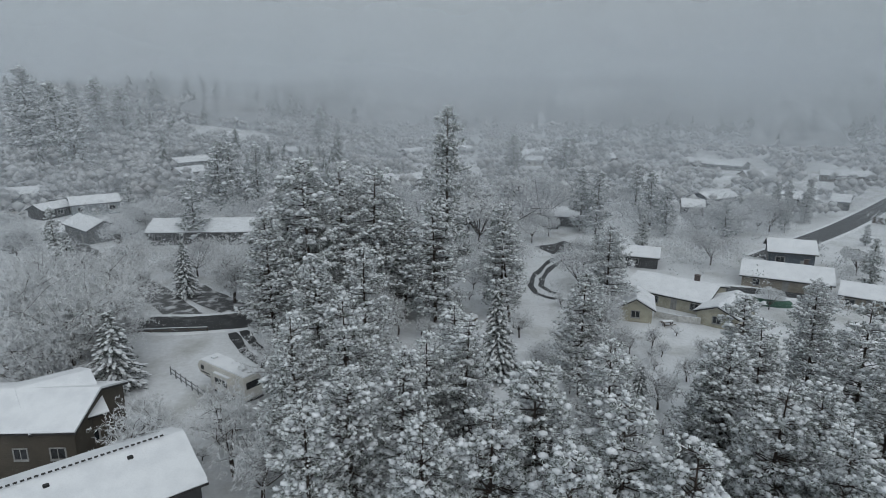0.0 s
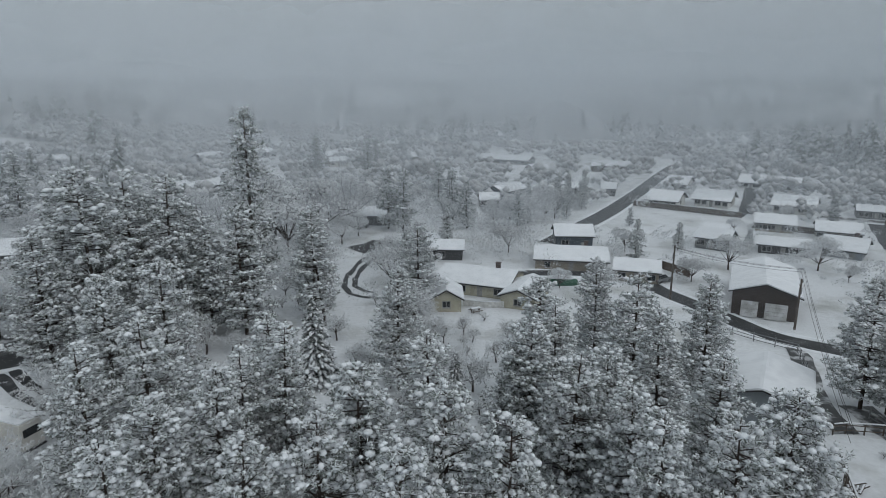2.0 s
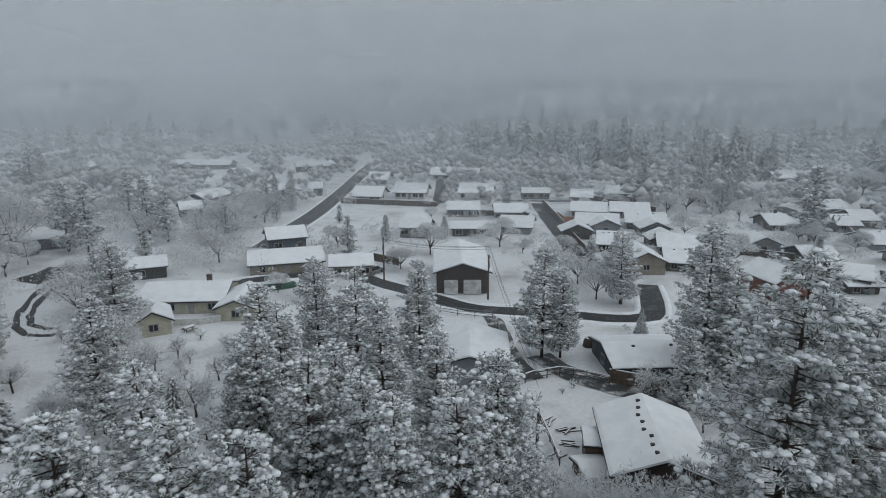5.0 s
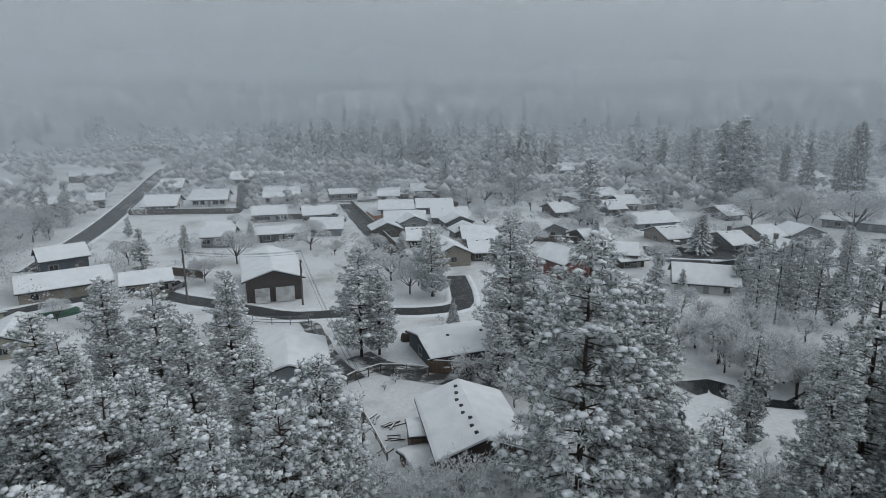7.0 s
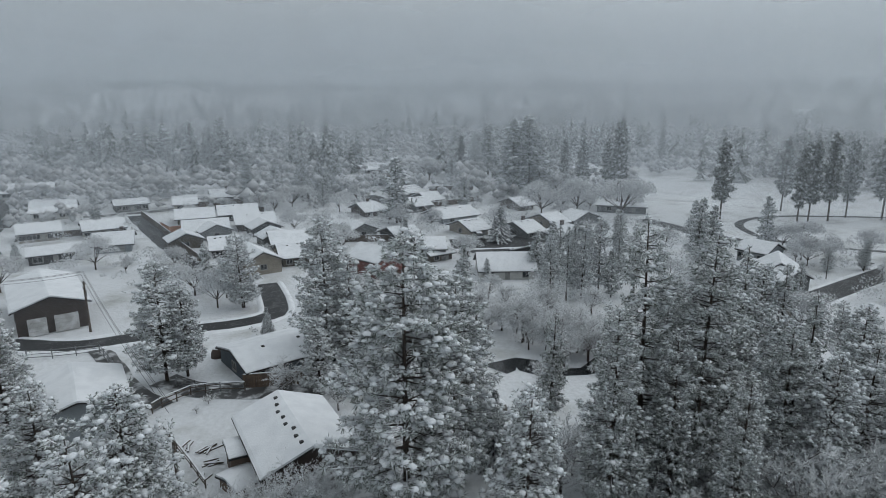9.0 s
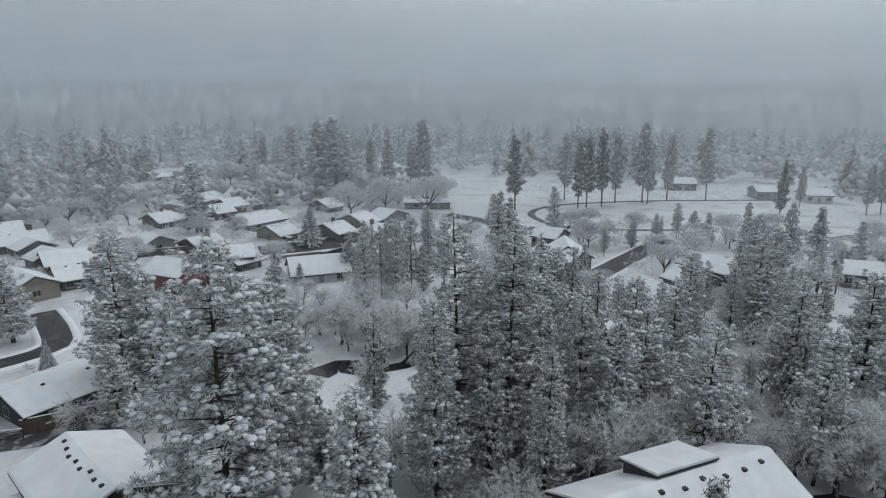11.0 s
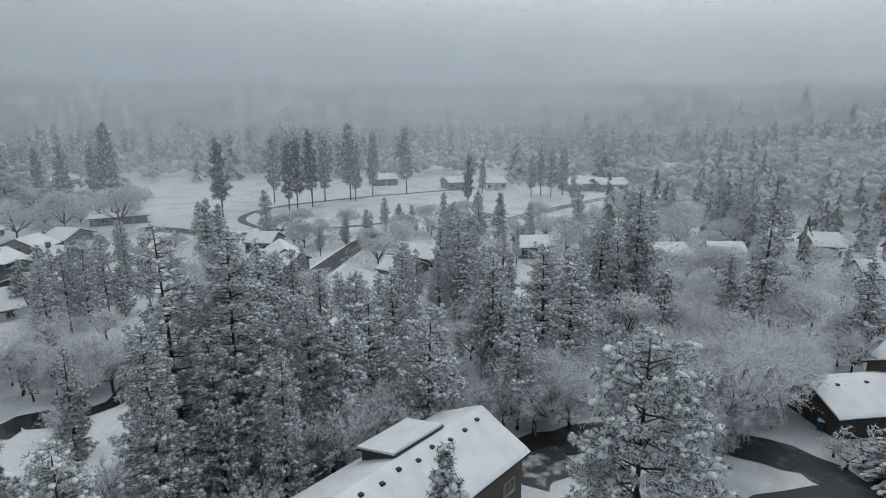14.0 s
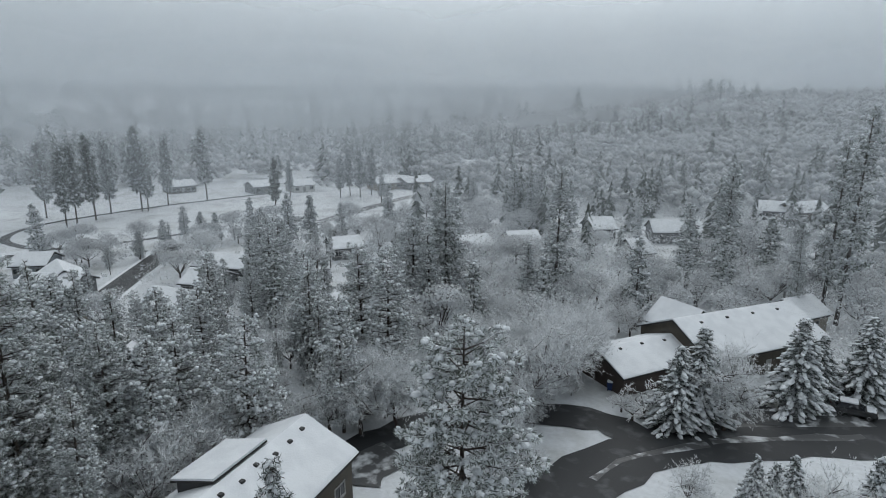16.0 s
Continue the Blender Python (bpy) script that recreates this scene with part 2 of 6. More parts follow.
def frame_mesh():
    """Window frame with a middle bar and a deeper sill, one connected solid."""
    xs, zs = (-0.55, -0.45, -0.03, 0.03, 0.45, 0.55), (-0.63, -0.45, 0.45, 0.55)
    v, f = [], []
    for y in (-0.05, 0.04):
        for z in zs:
            v += [(x, y - (0.05 if z < -0.6 and y < 0 else 0), z) for x in xs]
    solid = lambda c, r: 0 <= c < 5 and 0 <= r < 3 and not (r == 1 and c in (1, 3))
    at = lambda c, r, k: k * 24 + r * 6 + c
    for c in range(5):
        for r in range(3):
            if solid(c, r):
                f.append((at(c, r, 0), at(c + 1, r, 0), at(c + 1, r + 1, 0), at(c, r + 1, 0)))
                f.append((at(c, r, 1), at(c, r + 1, 1), at(c + 1, r + 1, 1), at(c + 1, r, 1)))
                for dc, dr, p, q in ((-1, 0, (c, r + 1), (c, r)), (1, 0, (c + 1, r), (c + 1, r + 1)), (0, -1, (c, r), (c + 1, r)), (0, 1, (c + 1, r + 1), (c, r + 1))):
                    if not solid(c + dc, r + dr):
                        f.append((at(*q, 0), at(*p, 0), at(*p, 1), at(*q, 1)))
    return mesh_of("window_frame", v, f, M_TRIM)


ME_FRAME = frame_mesh()
ME_PANE = boxes_mesh("pane", [((-0.45, -0.01, -0.45), (0.45, 0.03, 0.45))], M_GLASS)
ME_DOOR = boxes_mesh("door", [((-0.5, -0.06, 0.0), (0.5, 0.03, 2.05))], M_TRIM, 0.02)
GARAGE = {}


def garage_door(width, height, mat):
    """Sectional door: four panels with recessed joints."""
    key = (round(width, 1), round(height, 1), mat.name)
    if key not in GARAGE:
        n = 4
        GARAGE[key] = boxes_mesh("garage_door", [((-width / 2, -0.07, k * height / n + 0.02), (width / 2, 0.03, (k + 1) * height / n - 0.02)) for k in range(n)], mat)
    return GARAGE[key]


def roof_profile(W, rh, over, z0, thick, rounded):
    """Cross-section of a gable roof layer in y and z; the underside follows the slope."""
    half, slope = W / 2 + over, rh / (W / 2)
    drop = z0 - over * slope
    top = z0 + rh
    if rounded:
        t = thick
        up = [(-half, drop + 0.02), (-half - 0.05, drop + t * 0.5), (-half + 0.06, drop + t * 0.92), (-half + 0.3, drop + 0.3 * slope + t), (-half * 0.5, (drop + top) / 2 + t), (-0.35, top - 0.35 * slope + t), (0, top + t * 0.85)]
    else:
        up = [(-half, drop), (-half, drop + thick), (0, top + thick)]
    pts = up + [(-y, z) for y, z in reversed(up[:-1])]
    return pts + [(half - 0.1, drop), (0, top - 0.02), (-half + 0.1, drop)] if not rounded else pts + [(0, top)]


def extrude_x(name, prof, x0, x1, mat, segs=1, jitter=0.0, smooth=False, seed=0, round_ends=0.0):
    rng = random.Random(seed)
    verts, faces, n = [], [], len(prof)
    for s in range(segs + 1):
        x = x0 + (x1 - x0) * s / segs
        for y, z in prof:
            verts.append((x + (rng.uniform(-1, 1) * jitter * 1.5 if s in (0, segs) else 0), y + rng.uniform(-1, 1) * jitter * 0.6, z + rng.uniform(-1, 1) * jitter))
    for s in range(segs):
        for k in range(n):
            a, b = s * n + k, s * n + (k + 1) % n
            faces.append((a, a + n, b + n, b))
    faces.append(tuple(range(n)))
    faces.append(tuple(range((segs + 1) * n - 1, segs * n - 1, -1)))
    return mesh_of(name, verts, faces, mat, smooth)


def gable_walls(name, L, W, wh, rh, mat, below=1.2):
    prof = [(-W / 2, -below), (W / 2, -below), (W / 2, wh), (0, wh + rh * 0.985), (-W / 2, wh)]
    return extrude_x(name, [(y, z) for y, z in reversed(prof)], -L / 2, L / 2, mat)


HOUSES = 0


def house(x, y, rot, L, W=8.0, wh=2.7, rh=1.7, wall=None, label="low wooden house with a snow-covered roof", front=3, ends=1, over=0.5, name="house", chimney=False, vents=0, snow=0.22, door=True, keep=True, group="", base=None, back=None, sight=True):
    """A gabled house with its ridge along its own x; windows along both long sides and at the gable ends."""
    global HOUSES
    HOUSES += 1
    rng = random.Random(HOUSES)
    z = (ground_z(x, y) if base is None else base)
    h = new(name)
    h.matrix_world = pose(x, y, z, 0, 0, rot)
    tagged(h, label, "house" if name == "house" else name.replace("_", " "), group)
    wall = wall or rng.choice((W_TAN, W_GREY, W_BROWN, W_BLUE, W_WHITE, W_DARK))
    part("wall", gable_walls("wall", L, W, wh, rh, wall), h)
    part("roof", extrude_x("roof", roof_profile(W, rh, over, wh, 0.16, False), -L / 2 - over, L / 2 + over, M_EAVE), h, "dark roof edge")
    part("roof_snow", extrude_x("roof_snow", [(yy, zz + 0.165) for yy, zz in roof_profile(W, rh, over - 0.04, wh, snow, True)], -L / 2 - over + 0.04, L / 2 + over - 0.04, M_SNOW, max(3, int(L / 2)), 0.025, False, HOUSES), h, "smooth blanket of snow")
    for side in (-1, 1):
        n = front if side < 0 or back is None else back
        for k in range(n):
            u = (k + 0.5) / n
            px = -L / 2 + L * u
            turn = 0 if side < 0 else 180
            if door and k == n // 2 and n > 1:
                part("door", ME_DOOR, h, "", pose(px, side * W / 2, 0.05, 0, 0, turn))
                continue
            m = pose(px, side * (W / 2 + 0.02), wh * 0.56, 0, 0, turn) @ Matrix.Diagonal((rng.uniform(1.2, 1.9), 1, 1.15, 1))
            w = part("window", ME_FRAME, h, "", m)
            part("pane", ME_PANE, w)
    for side in (-1, 1):
        for k in range(ends):
            m = pose(side * (L / 2 + 0.02), W * ((k + 0.5) / ends - 0.5) * 0.8, wh * 0.56, 0, 0, 90 * side) @ Matrix.Diagonal((1.3, 1, 1.1, 1))
            w = part("window", ME_FRAME, h, "", m)
            part("pane", ME_PANE, w)
    if chimney:
        cx, cy = L * 0.22, W * 0.12
        part("chimney", boxes_mesh("chimney", [((cx - 0.4, cy - 0.35, wh), (cx + 0.4, cy + 0.35, wh + rh + 1.0)), ((cx - 0.48, cy - 0.43, wh + rh + 1.0), (cx + 0.48, cy + 0.43, wh + rh + 1.12))], W_ROSE, 0.02), h, "brick chimney")
    for k in range(vents):
        vx = -L / 2 + L * (k + 0.7) / (vents + 0.4)
        vy = -W * rng.uniform(0.06, 0.12)
        vz = wh + rh * (1 - abs(vy) * 2 / W) + 0.2
        part("roof_vent", boxes_mesh("roof_vent", [((vx - 0.22, vy - 0.2, vz), (vx + 0.22, vy + 0.2, vz + 0.28))], M_BLACK, 0.04), h, "black roof vent")
    if keep:
        r = math.hypot(x, y)
        clear(x, y, 0.5 * math.hypot(L, W) + 1.5)
        if sight:
            clear(x * (1 - 9 / r), y * (1 - 9 / r), 0.42 * L + 1)
    return h


def lump_shape():
    """A rounded double cone with five sides, the base of every snow lump."""
    a = np.arange(5) * 2 * np.pi / 5
    v = np.concatenate([[[0, 0, 1.0]], np.stack([np.cos(a), np.sin(a), 0.15 + 0 * a], 1), [[0, 0, -0.7]]])
    k = np.arange(5)
    f = np.concatenate([np.stack([0 * k, 1 + k, 1 + (k + 1) % 5], 1), np.stack([0 * k + 6, 1 + (k + 1) % 5, 1 + k], 1)])
    return v, f


ICO_V, ICO_F = lump_shape()


def round_lump():
    """A five-sided ball of two rings, for snow seen close."""
    a, b = np.arange(5) * 2 * np.pi / 5, (np.arange(5) + 0.5) * 2 * np.pi / 5
    v = np.concatenate([[[0, 0, 1.0]], np.stack([0.85 * np.cos(a), 0.85 * np.sin(a), 0.5 + 0 * a], 1), np.stack([np.cos(b), np.sin(b), -0.2 + 0 * b], 1), [[0, 0, -0.7]]])
    k, k2 = np.arange(5), (np.arange(5) + 1) % 5
    f = np.concatenate([np.stack([0 * k, 1 + k, 1 + k2], 1), np.stack([1 + k, 6 + k, 1 + k2], 1), np.stack([1 + k2, 6 + k, 6 + k2], 1), np.stack([0 * k + 11, 6 + k2, 6 + k], 1)])
    return v, f


BALL_V, BALL_F = round_lump()


class Soup:
    """Collects vertices and faces of many small pieces for one mesh."""

    def __init__(self):
        self.v, self.f, self.n = [], [], 0

    def add(self, v, f):
        self.v.append(np.asarray(v, float).reshape(-1, 3))
        self.f.append(np.asarray(f, int) + self.n)
        self.n += len(self.v[-1])

    def tube(self, p0, p1, r0, r1, sides=5):
        p0, p1 = np.array(p0, float), np.array(p1, float)
        d = p1 - p0
        d /= np.linalg.norm(d) + 1e-9
        a = np.cross(d, (0.3, 0.5, 0.81))
        a /= np.linalg.norm(a) + 1e-9
        b = np.cross(d, a)
        ang = np.arange(sides) * 2 * np.pi / sides
        ring = np.cos(ang)[:, None] * a + np.sin(ang)[:, None] * b
        k = np.arange(sides)
        k2 = (k + 1) % sides
        f = np.concatenate([np.stack([k, k2, k2 + sides], 1), np.stack([k, k2 + sides, k + sides], 1)])
        self.add(np.concatenate([p0 + ring * r0, p1 + ring * r1]), f)

    def mesh(self, name, mat, smooth=False):
        v, f = np.concatenate(self.v).astype(np.float32), np.concatenate(self.f).astype(np.int32)
        me = bpy.data.meshes.new(name)
        me.vertices.add(len(v))
        me.vertices.foreach_set("co", v.ravel())
        me.loops.add(len(f) * 3)
        me.loops.foreach_set("vertex_index", f.ravel())
        me.polygons.add(len(f))
        me.polygons.foreach_set("loop_start", np.arange(len(f), dtype=np.int32) * 3)
        me.materials.append(mat)
        if smooth:
            me.polygons.foreach_set("use_smooth", np.ones(len(f), bool))
        me.update(calc_edges=True)
        me.validate()
        return me


def blades(soup, centres, r, count, width, rng, lift=0.25):
    """Bursts of thin needle blades round each centre."""
    n = len(centres)
    d = rng.normal(size=(n, count, 3))
    d[..., 2] += lift
    d /= np.linalg.norm(d, axis=2, keepdims=True)
    side = np.cross(d, rng.normal(size=(n, count, 3)))
    side /= np.linalg.norm(side, axis=2, keepdims=True) + 1e-9
    length = r[:, None, None] * rng.uniform(0.75, 1.25, (n, count, 1))
    c = centres[:, None, :]
    v = np.stack([c + side * width * length, c - side * width * length, c + d * length], 2).reshape(-1, 3)
    soup.add(v, np.arange(len(v)).reshape(-1, 3))


def lumps(soup, centres, r, rng, flat=0.55, long_axis=None, stretch=0.35, ball=False, rough=0.25):
    """Uneven lumps of snow."""
    n = len(centres)
    shape, faces = (BALL_V, BALL_F) if ball else (ICO_V, ICO_F)
    s = np.stack([rng.uniform(0.8, 1.25, n), rng.uniform(0.8, 1.25, n), rng.uniform(0.8, 1.2, n) * flat], 1) * r[:, None]
    v = shape[None] * (1 + rng.uniform(-rough, rough, (n, len(shape), 1))) * s[:, None, :]
    if long_axis is not None:
        v = v + long_axis[:, None, :] * (v * long_axis[:, None, :]).sum(2, keepdims=True) * stretch
    v = v + centres[:, None, :]
    f = faces[None] + (np.arange(n) * len(shape))[:, None, None]
    soup.add(v.reshape(-1, 3), f.reshape(-1, 3))


def pine_meshes(seed, h, spread, start=0.14, step=0.6, per=5, tuft=0.45, gap=0.5, blade=16, cone=0.6, round_top=0.0, gappy=0.25, white=0.7, puff=(0.45, 0.75), flat=0.75, mop=0.1, rise=0.12, droop=0.05, thick=0.05, twin=True, needle=None):
    """An open-crowned pine: whorls of limbs that fork into twigs, a mop of needles at each twig end, snow on the mops and along the limbs."""
    rng = np.random.default_rng(seed)
    wood, green, snow = Soup(), Soup(), Soup()
    bend = rng.uniform(-0.35, 0.35, 2)

    def stem(z):
        u = z / h
        return np.array([bend[0] * u * u, bend[1] * u * u, z])

    r0 = 0.010 * h + 0.05
    for i in range(8):
        a, b = i / 8, (i + 1) / 8
        wood.tube(stem(a * h) - np.array([0, 0, 0.4 if i == 0 else 0]), stem(b * h), r0 * (1 - a) + 0.03, r0 * (1 - b) + 0.03, 7)
    ends, size, out_, caps = [], [], [], []
    z = start * h
    while z < h * 0.97:
        u = (z / h - start) / (1 - start)
        reach = spread * ((1 - u) ** cone * (1 - round_top) + round_top * math.sqrt(max(0.0, 1 - u * u))) * (0.6 + 0.4 * min(1, u / 0.2)) + 0.3
        a0 = rng.uniform(0, 6.28)
        for b in range(per):
            if rng.random() < gappy:
                continue
            a = a0 + b * 6.283 / per + rng.uniform(-0.45, 0.45)
            ln = reach * rng.uniform(0.55, 1.12)
            out, side = np.array([math.cos(a), math.sin(a), 0]), np.array([-math.sin(a), math.cos(a), 0])
            base = stem(min(h * 0.98, z + rng.uniform(-0.5, 0.5) * step))
            climb = rise * rng.uniform(0.2, 1.6) * (0.5 + u) - droop * (1 - u)
            mid = base + out * ln * 0.5 + np.array([0, 0, ln * (0.5 * climb - 0.03)])
            tip = base + out * ln + np.array([0, 0, ln * (climb + 0.07)])
            wood.tube(base, mid, 0.025 + 0.013 * ln, 0.03, 4)
            wood.tube(mid, tip, 0.03, 0.014, 3)
            snow.tube(mid + np.array([0, 0, 0.04]), tip + np.array([0, 0, 0.03]), 0.045, 0.03, 4)
            m = max(2, int(ln / gap) + 1)
            for j in range(m):
                w = 1 - j / m * 0.8
                p = base + (mid - base) * (w / 0.5) if w < 0.5 else mid + (tip - mid) * (w - 0.5) / 0.5
                fan = ln * 0.34 * (1.15 - w) + 0.15
                for sgn in ((0,) if j == 0 else (-1, 1)):
                    q = p + side * sgn * fan * rng.uniform(0.5, 1.3) + out * fan * 0.5 + rng.normal(size=3) * 0.12 + np.array([0, 0, 0.08])
                    if sgn and fan > 0.35:
                        wood.tube(p, q, 0.014, 0.008, 3)
                    ends.append(q)
                    size.append(tuft * rng.uniform(0.7, 1.25) * (1 - 0.2 * u))
                    out_.append(out + side * sgn * 0.6 + np.array([0, 0, 0.35]))
                    caps.append(0.45 + 0.55 * w)
        z += step * rng.uniform(0.75, 1.25)
    for k in range(4):
        ends.append(stem(h) + np.array([rng.uniform(-0.25, 0.25), rng.uniform(-0.25, 0.25), -0.3 * k]))
        size.append(tuft * 0.8)
        out_.append(np.array([0, 0, 1.0]))
        caps.append(1.0)
    C, S, D, W = np.array(ends), np.array(size), np.array(out_), np.array(caps)
    D /= np.linalg.norm(D, axis=1, keepdims=True)
    n = len(C)
    d = rng.normal(size=(n, blade, 3)) * 0.75 + D[:, None] * 0.55
    d[..., 2] -= mop
    d /= np.linalg.norm(d, axis=2, keepdims=True)
    s = np.cross(d, rng.normal(size=(n, blade, 3)))
    s /= np.linalg.norm(s, axis=2, keepdims=True) + 1e-9
    ln = S[:, None, None] * rng.uniform(0.75, 1.3, (n, blade, 1))
    c = C[:, None, :]
    v = np.stack([c + s * thick * 0.4, c + d * ln * 0.55 + s * thick, c + d * ln, c + d * ln * 0.55 - s * thick], 2).reshape(-1, 3)
    i4 = np.arange(n * blade)[:, None] * 4
    green.add(v, np.concatenate([i4 + np.array([[0, 1, 2]]), i4 + np.array([[0, 2, 3]])]))
    keep = rng.random(n) < white * W
    K, R = C[keep], S[keep] * rng.uniform(*puff, keep.sum())
    lumps(snow, K + np.array([0, 0, 0.35]) * S[keep][:, None] * (1 - flat * 0.5), R, rng, flat, D[keep], 0.15, True, 0.1)
    if twin:
        J = K[::2] + rng.normal(size=(len(K[::2]), 3)) * 0.5 * S[keep][::2][:, None]
        lumps(snow, J, R[::2] * 0.6, rng, flat, None, 0, True, 0.12)
    return wood.mesh("trunk", M_BARK), green.mesh("foliage", needle or M_NEEDLE), snow.mesh("snow_load", M_TUFT_SNOW, True)


def fir_meshes(seed, h, spread):
    """A fir: tiers of drooping boughs, dark needles below, a long pillow of snow on each bough."""
    rng = np.random.default_rng(seed)
    wood, green, snow = Soup(), Soup(), Soup()
    wood.tube((0, 0, -0.3), (0, 0, h * 0.97), 0.012 * h + 0.05, 0.02, 7)
    z, needles, pads, radii, axes = 0.05 * h, [], [], [], []
    while z < h * 0.97:
        u = z / h
        reach = spread * (1 - u) ** 0.85 + 0.15
        a0, per = rng.uniform(0, 6.28), max(4, int(9 * (1 - u)) + 3)
        for b in range(per):
            a = a0 + 6.283 * b / per + rng.uniform(-0.25, 0.25)
            ln = reach * rng.uniform(0.7, 1.12)
            out = np.array([math.cos(a), math.sin(a), 0])
            sag = rng.uniform(0.25, 0.5)
            line = [np.array([0, 0, z]) + out * ln * w + np.array([0, 0, ln * (0.18 * w - sag * w * w)]) for w in (0.0, 0.35, 0.65, 0.85, 1.0)]
            for p, q in zip(line[:-1], line[1:]):
                wood.tube(p, q, 0.025, 0.015, 3)
            for w in np.arange(0.25, 1.01, 0.28 / max(0.5, ln)):
                p = np.array([0, 0, z]) + out * ln * w + np.array([0, 0, ln * (0.18 * w - sag * w * w)])
                for _ in range(3):
                    needles.append(p + rng.normal(size=3) * np.array([0.16, 0.16, 0.06]) * (1.2 - 0.4 * w))
                if rng.random() < 0.45 + 0.5 * w:
                    pads.append(p + np.array([0, 0, 0.1]) + rng.normal(size=3) * 0.06)
                    radii.append(rng.uniform(0.13, 0.25) * (1.15 - 0.4 * u))
                    axes.append(out + np.array([0, 0, 0.18 - 2 * sag * w]))
        z += 0.42 * rng.uniform(0.8, 1.2) * (1 - 0.35 * u)
    C = np.array(needles)
    blades(green, C, np.full(len(C), 0.3), 7, 0.09, rng, -0.35)
    ax = np.array(axes)
    lumps(snow, np.array(pads), np.array(radii), rng, 0.55, ax / np.linalg.norm(ax, axis=1, keepdims=True), 0.9, True, 0.1)
    return wood.mesh("trunk", M_BARK), green.mesh("foliage", M_NEEDLE_BLUE), snow.mesh("snow_load", M_TUFT_SNOW, True)


def conifer_meshes(seed, h, spread, start=0.24, step=0.55, per=5, tuft=0.42, gap=0.55, blade=12, droop=0.05, cone=0.7, snow=0.8, needle=None, gappy=0.15, width=0.13, wide_top=0.0, puff=(0.4, 0.85), flat=0.8, stretch=0.35, long=1.25, ball=False):
    """Trunk with limbs, needle tufts, and snow on the tufts, each as one mesh."""
    rng = np.random.default_rng(seed)
    wood, green, white = Soup(), Soup(), Soup()
    lean = rng.uniform(-0.25, 0.25, 2)
    top = np.array([lean[0], lean[1], h])
    k = 6
    for i in range(k):
        u0, u1 = i / k, (i + 1) / k
        r = 0.011 * h + 0.06
        wood.tube(top * u0 * np.array([u0, u0, 1]) - np.array([0, 0, 0.4 if i == 0 else 0]), top * u1 * np.array([u1, u1, 1]), r * (1 - u0) + 0.03, r * (1 - u1) + 0.03, 7)
    cs, rs, axes = [], [], []
    z = start * h
    while z < h * 0.985:
        u = (z / h - start) / (1 - start)
        reach = spread * ((1 - u) ** cone * (1 - wide_top) + wide_top * math.sqrt(max(0.0, 1 - u))) * (0.55 + 0.45 * min(1, u / 0.18)) + 0.25
        a0 = rng.uniform(0, 6.28)
        for b in range(per):
            if rng.random() < gappy:
                continue
            a = a0 + b * 6.283 / per + rng.uniform(-0.4, 0.4)
            ln = reach * rng.uniform(0.5, 1.18)
            out = np.array([math.cos(a), math.sin(a), 0])
            side = np.array([-out[1], out[0], 0])
            zb = min(h * 0.99, z + rng.uniform(-0.5, 0.5) * step)
            base = top * (zb / h) * np.array([zb / h, zb / h, 1])
            rise = rng.uniform(-0.14, 0.42) * (0.4 + u) - droop
            mid = base + out * ln * 0.55 + np.array([0, 0, ln * (0.55 * rise - 0.04)])
            tip = base + out * ln + np.array([0, 0, ln * (rise + 0.05 - droop * 0.6)])
            wood.tube(base, mid, 0.03 + 0.012 * ln, 0.03, 3)
            wood.tube(mid, tip, 0.03, 0.012, 3)
            m = max(2, int(ln / gap) + 1)
            for j in range(m):
                w = 1 - j / m * 0.78
                p = base + (mid - base) * min(1, w / 0.55) if w < 0.55 else mid + (tip - mid) * (w - 0.55) / 0.45
                fan = ln * 0.3 * (1.15 - w) + 0.12
                for s in ((0,) if j == 0 else (-1, 1)):
                    q = p + side * s * fan * rng.uniform(0.5, 1.3) + rng.normal(size=3) * 0.14
                    cs.append(q)
                    rs.append(tuft * rng.uniform(0.75, 1.25) * (0.75 + 0.25 * (1 - u)))
                    axes.append(out * 0.8 + side * s * 0.5)
        z += step * rng.uniform(0.75, 1.25)
    cs.append(top)
    rs.append(tuft * 0.8)
    axes.append(np.array([0, 0, 1.0]))
    cs, rs, axes = np.array(cs), np.array(rs), np.array(axes)
    axes /= np.linalg.norm(axes, axis=1, keepdims=True)
    blades(green, cs, rs * long, blade, width, rng)
    keep = rng.random(len(cs)) < snow
    lumps(white, cs[keep] + np.array([0, 0, 0.3]) * rs[keep][:, None], rs[keep] * rng.uniform(*puff, keep.sum()), rng, flat, axes[keep], stretch, ball)
    return wood.mesh("trunk", M_BARK), green.mesh("foliage", needle or M_NEEDLE), white.mesh("snow_load", M_TUFT_SNOW, True)


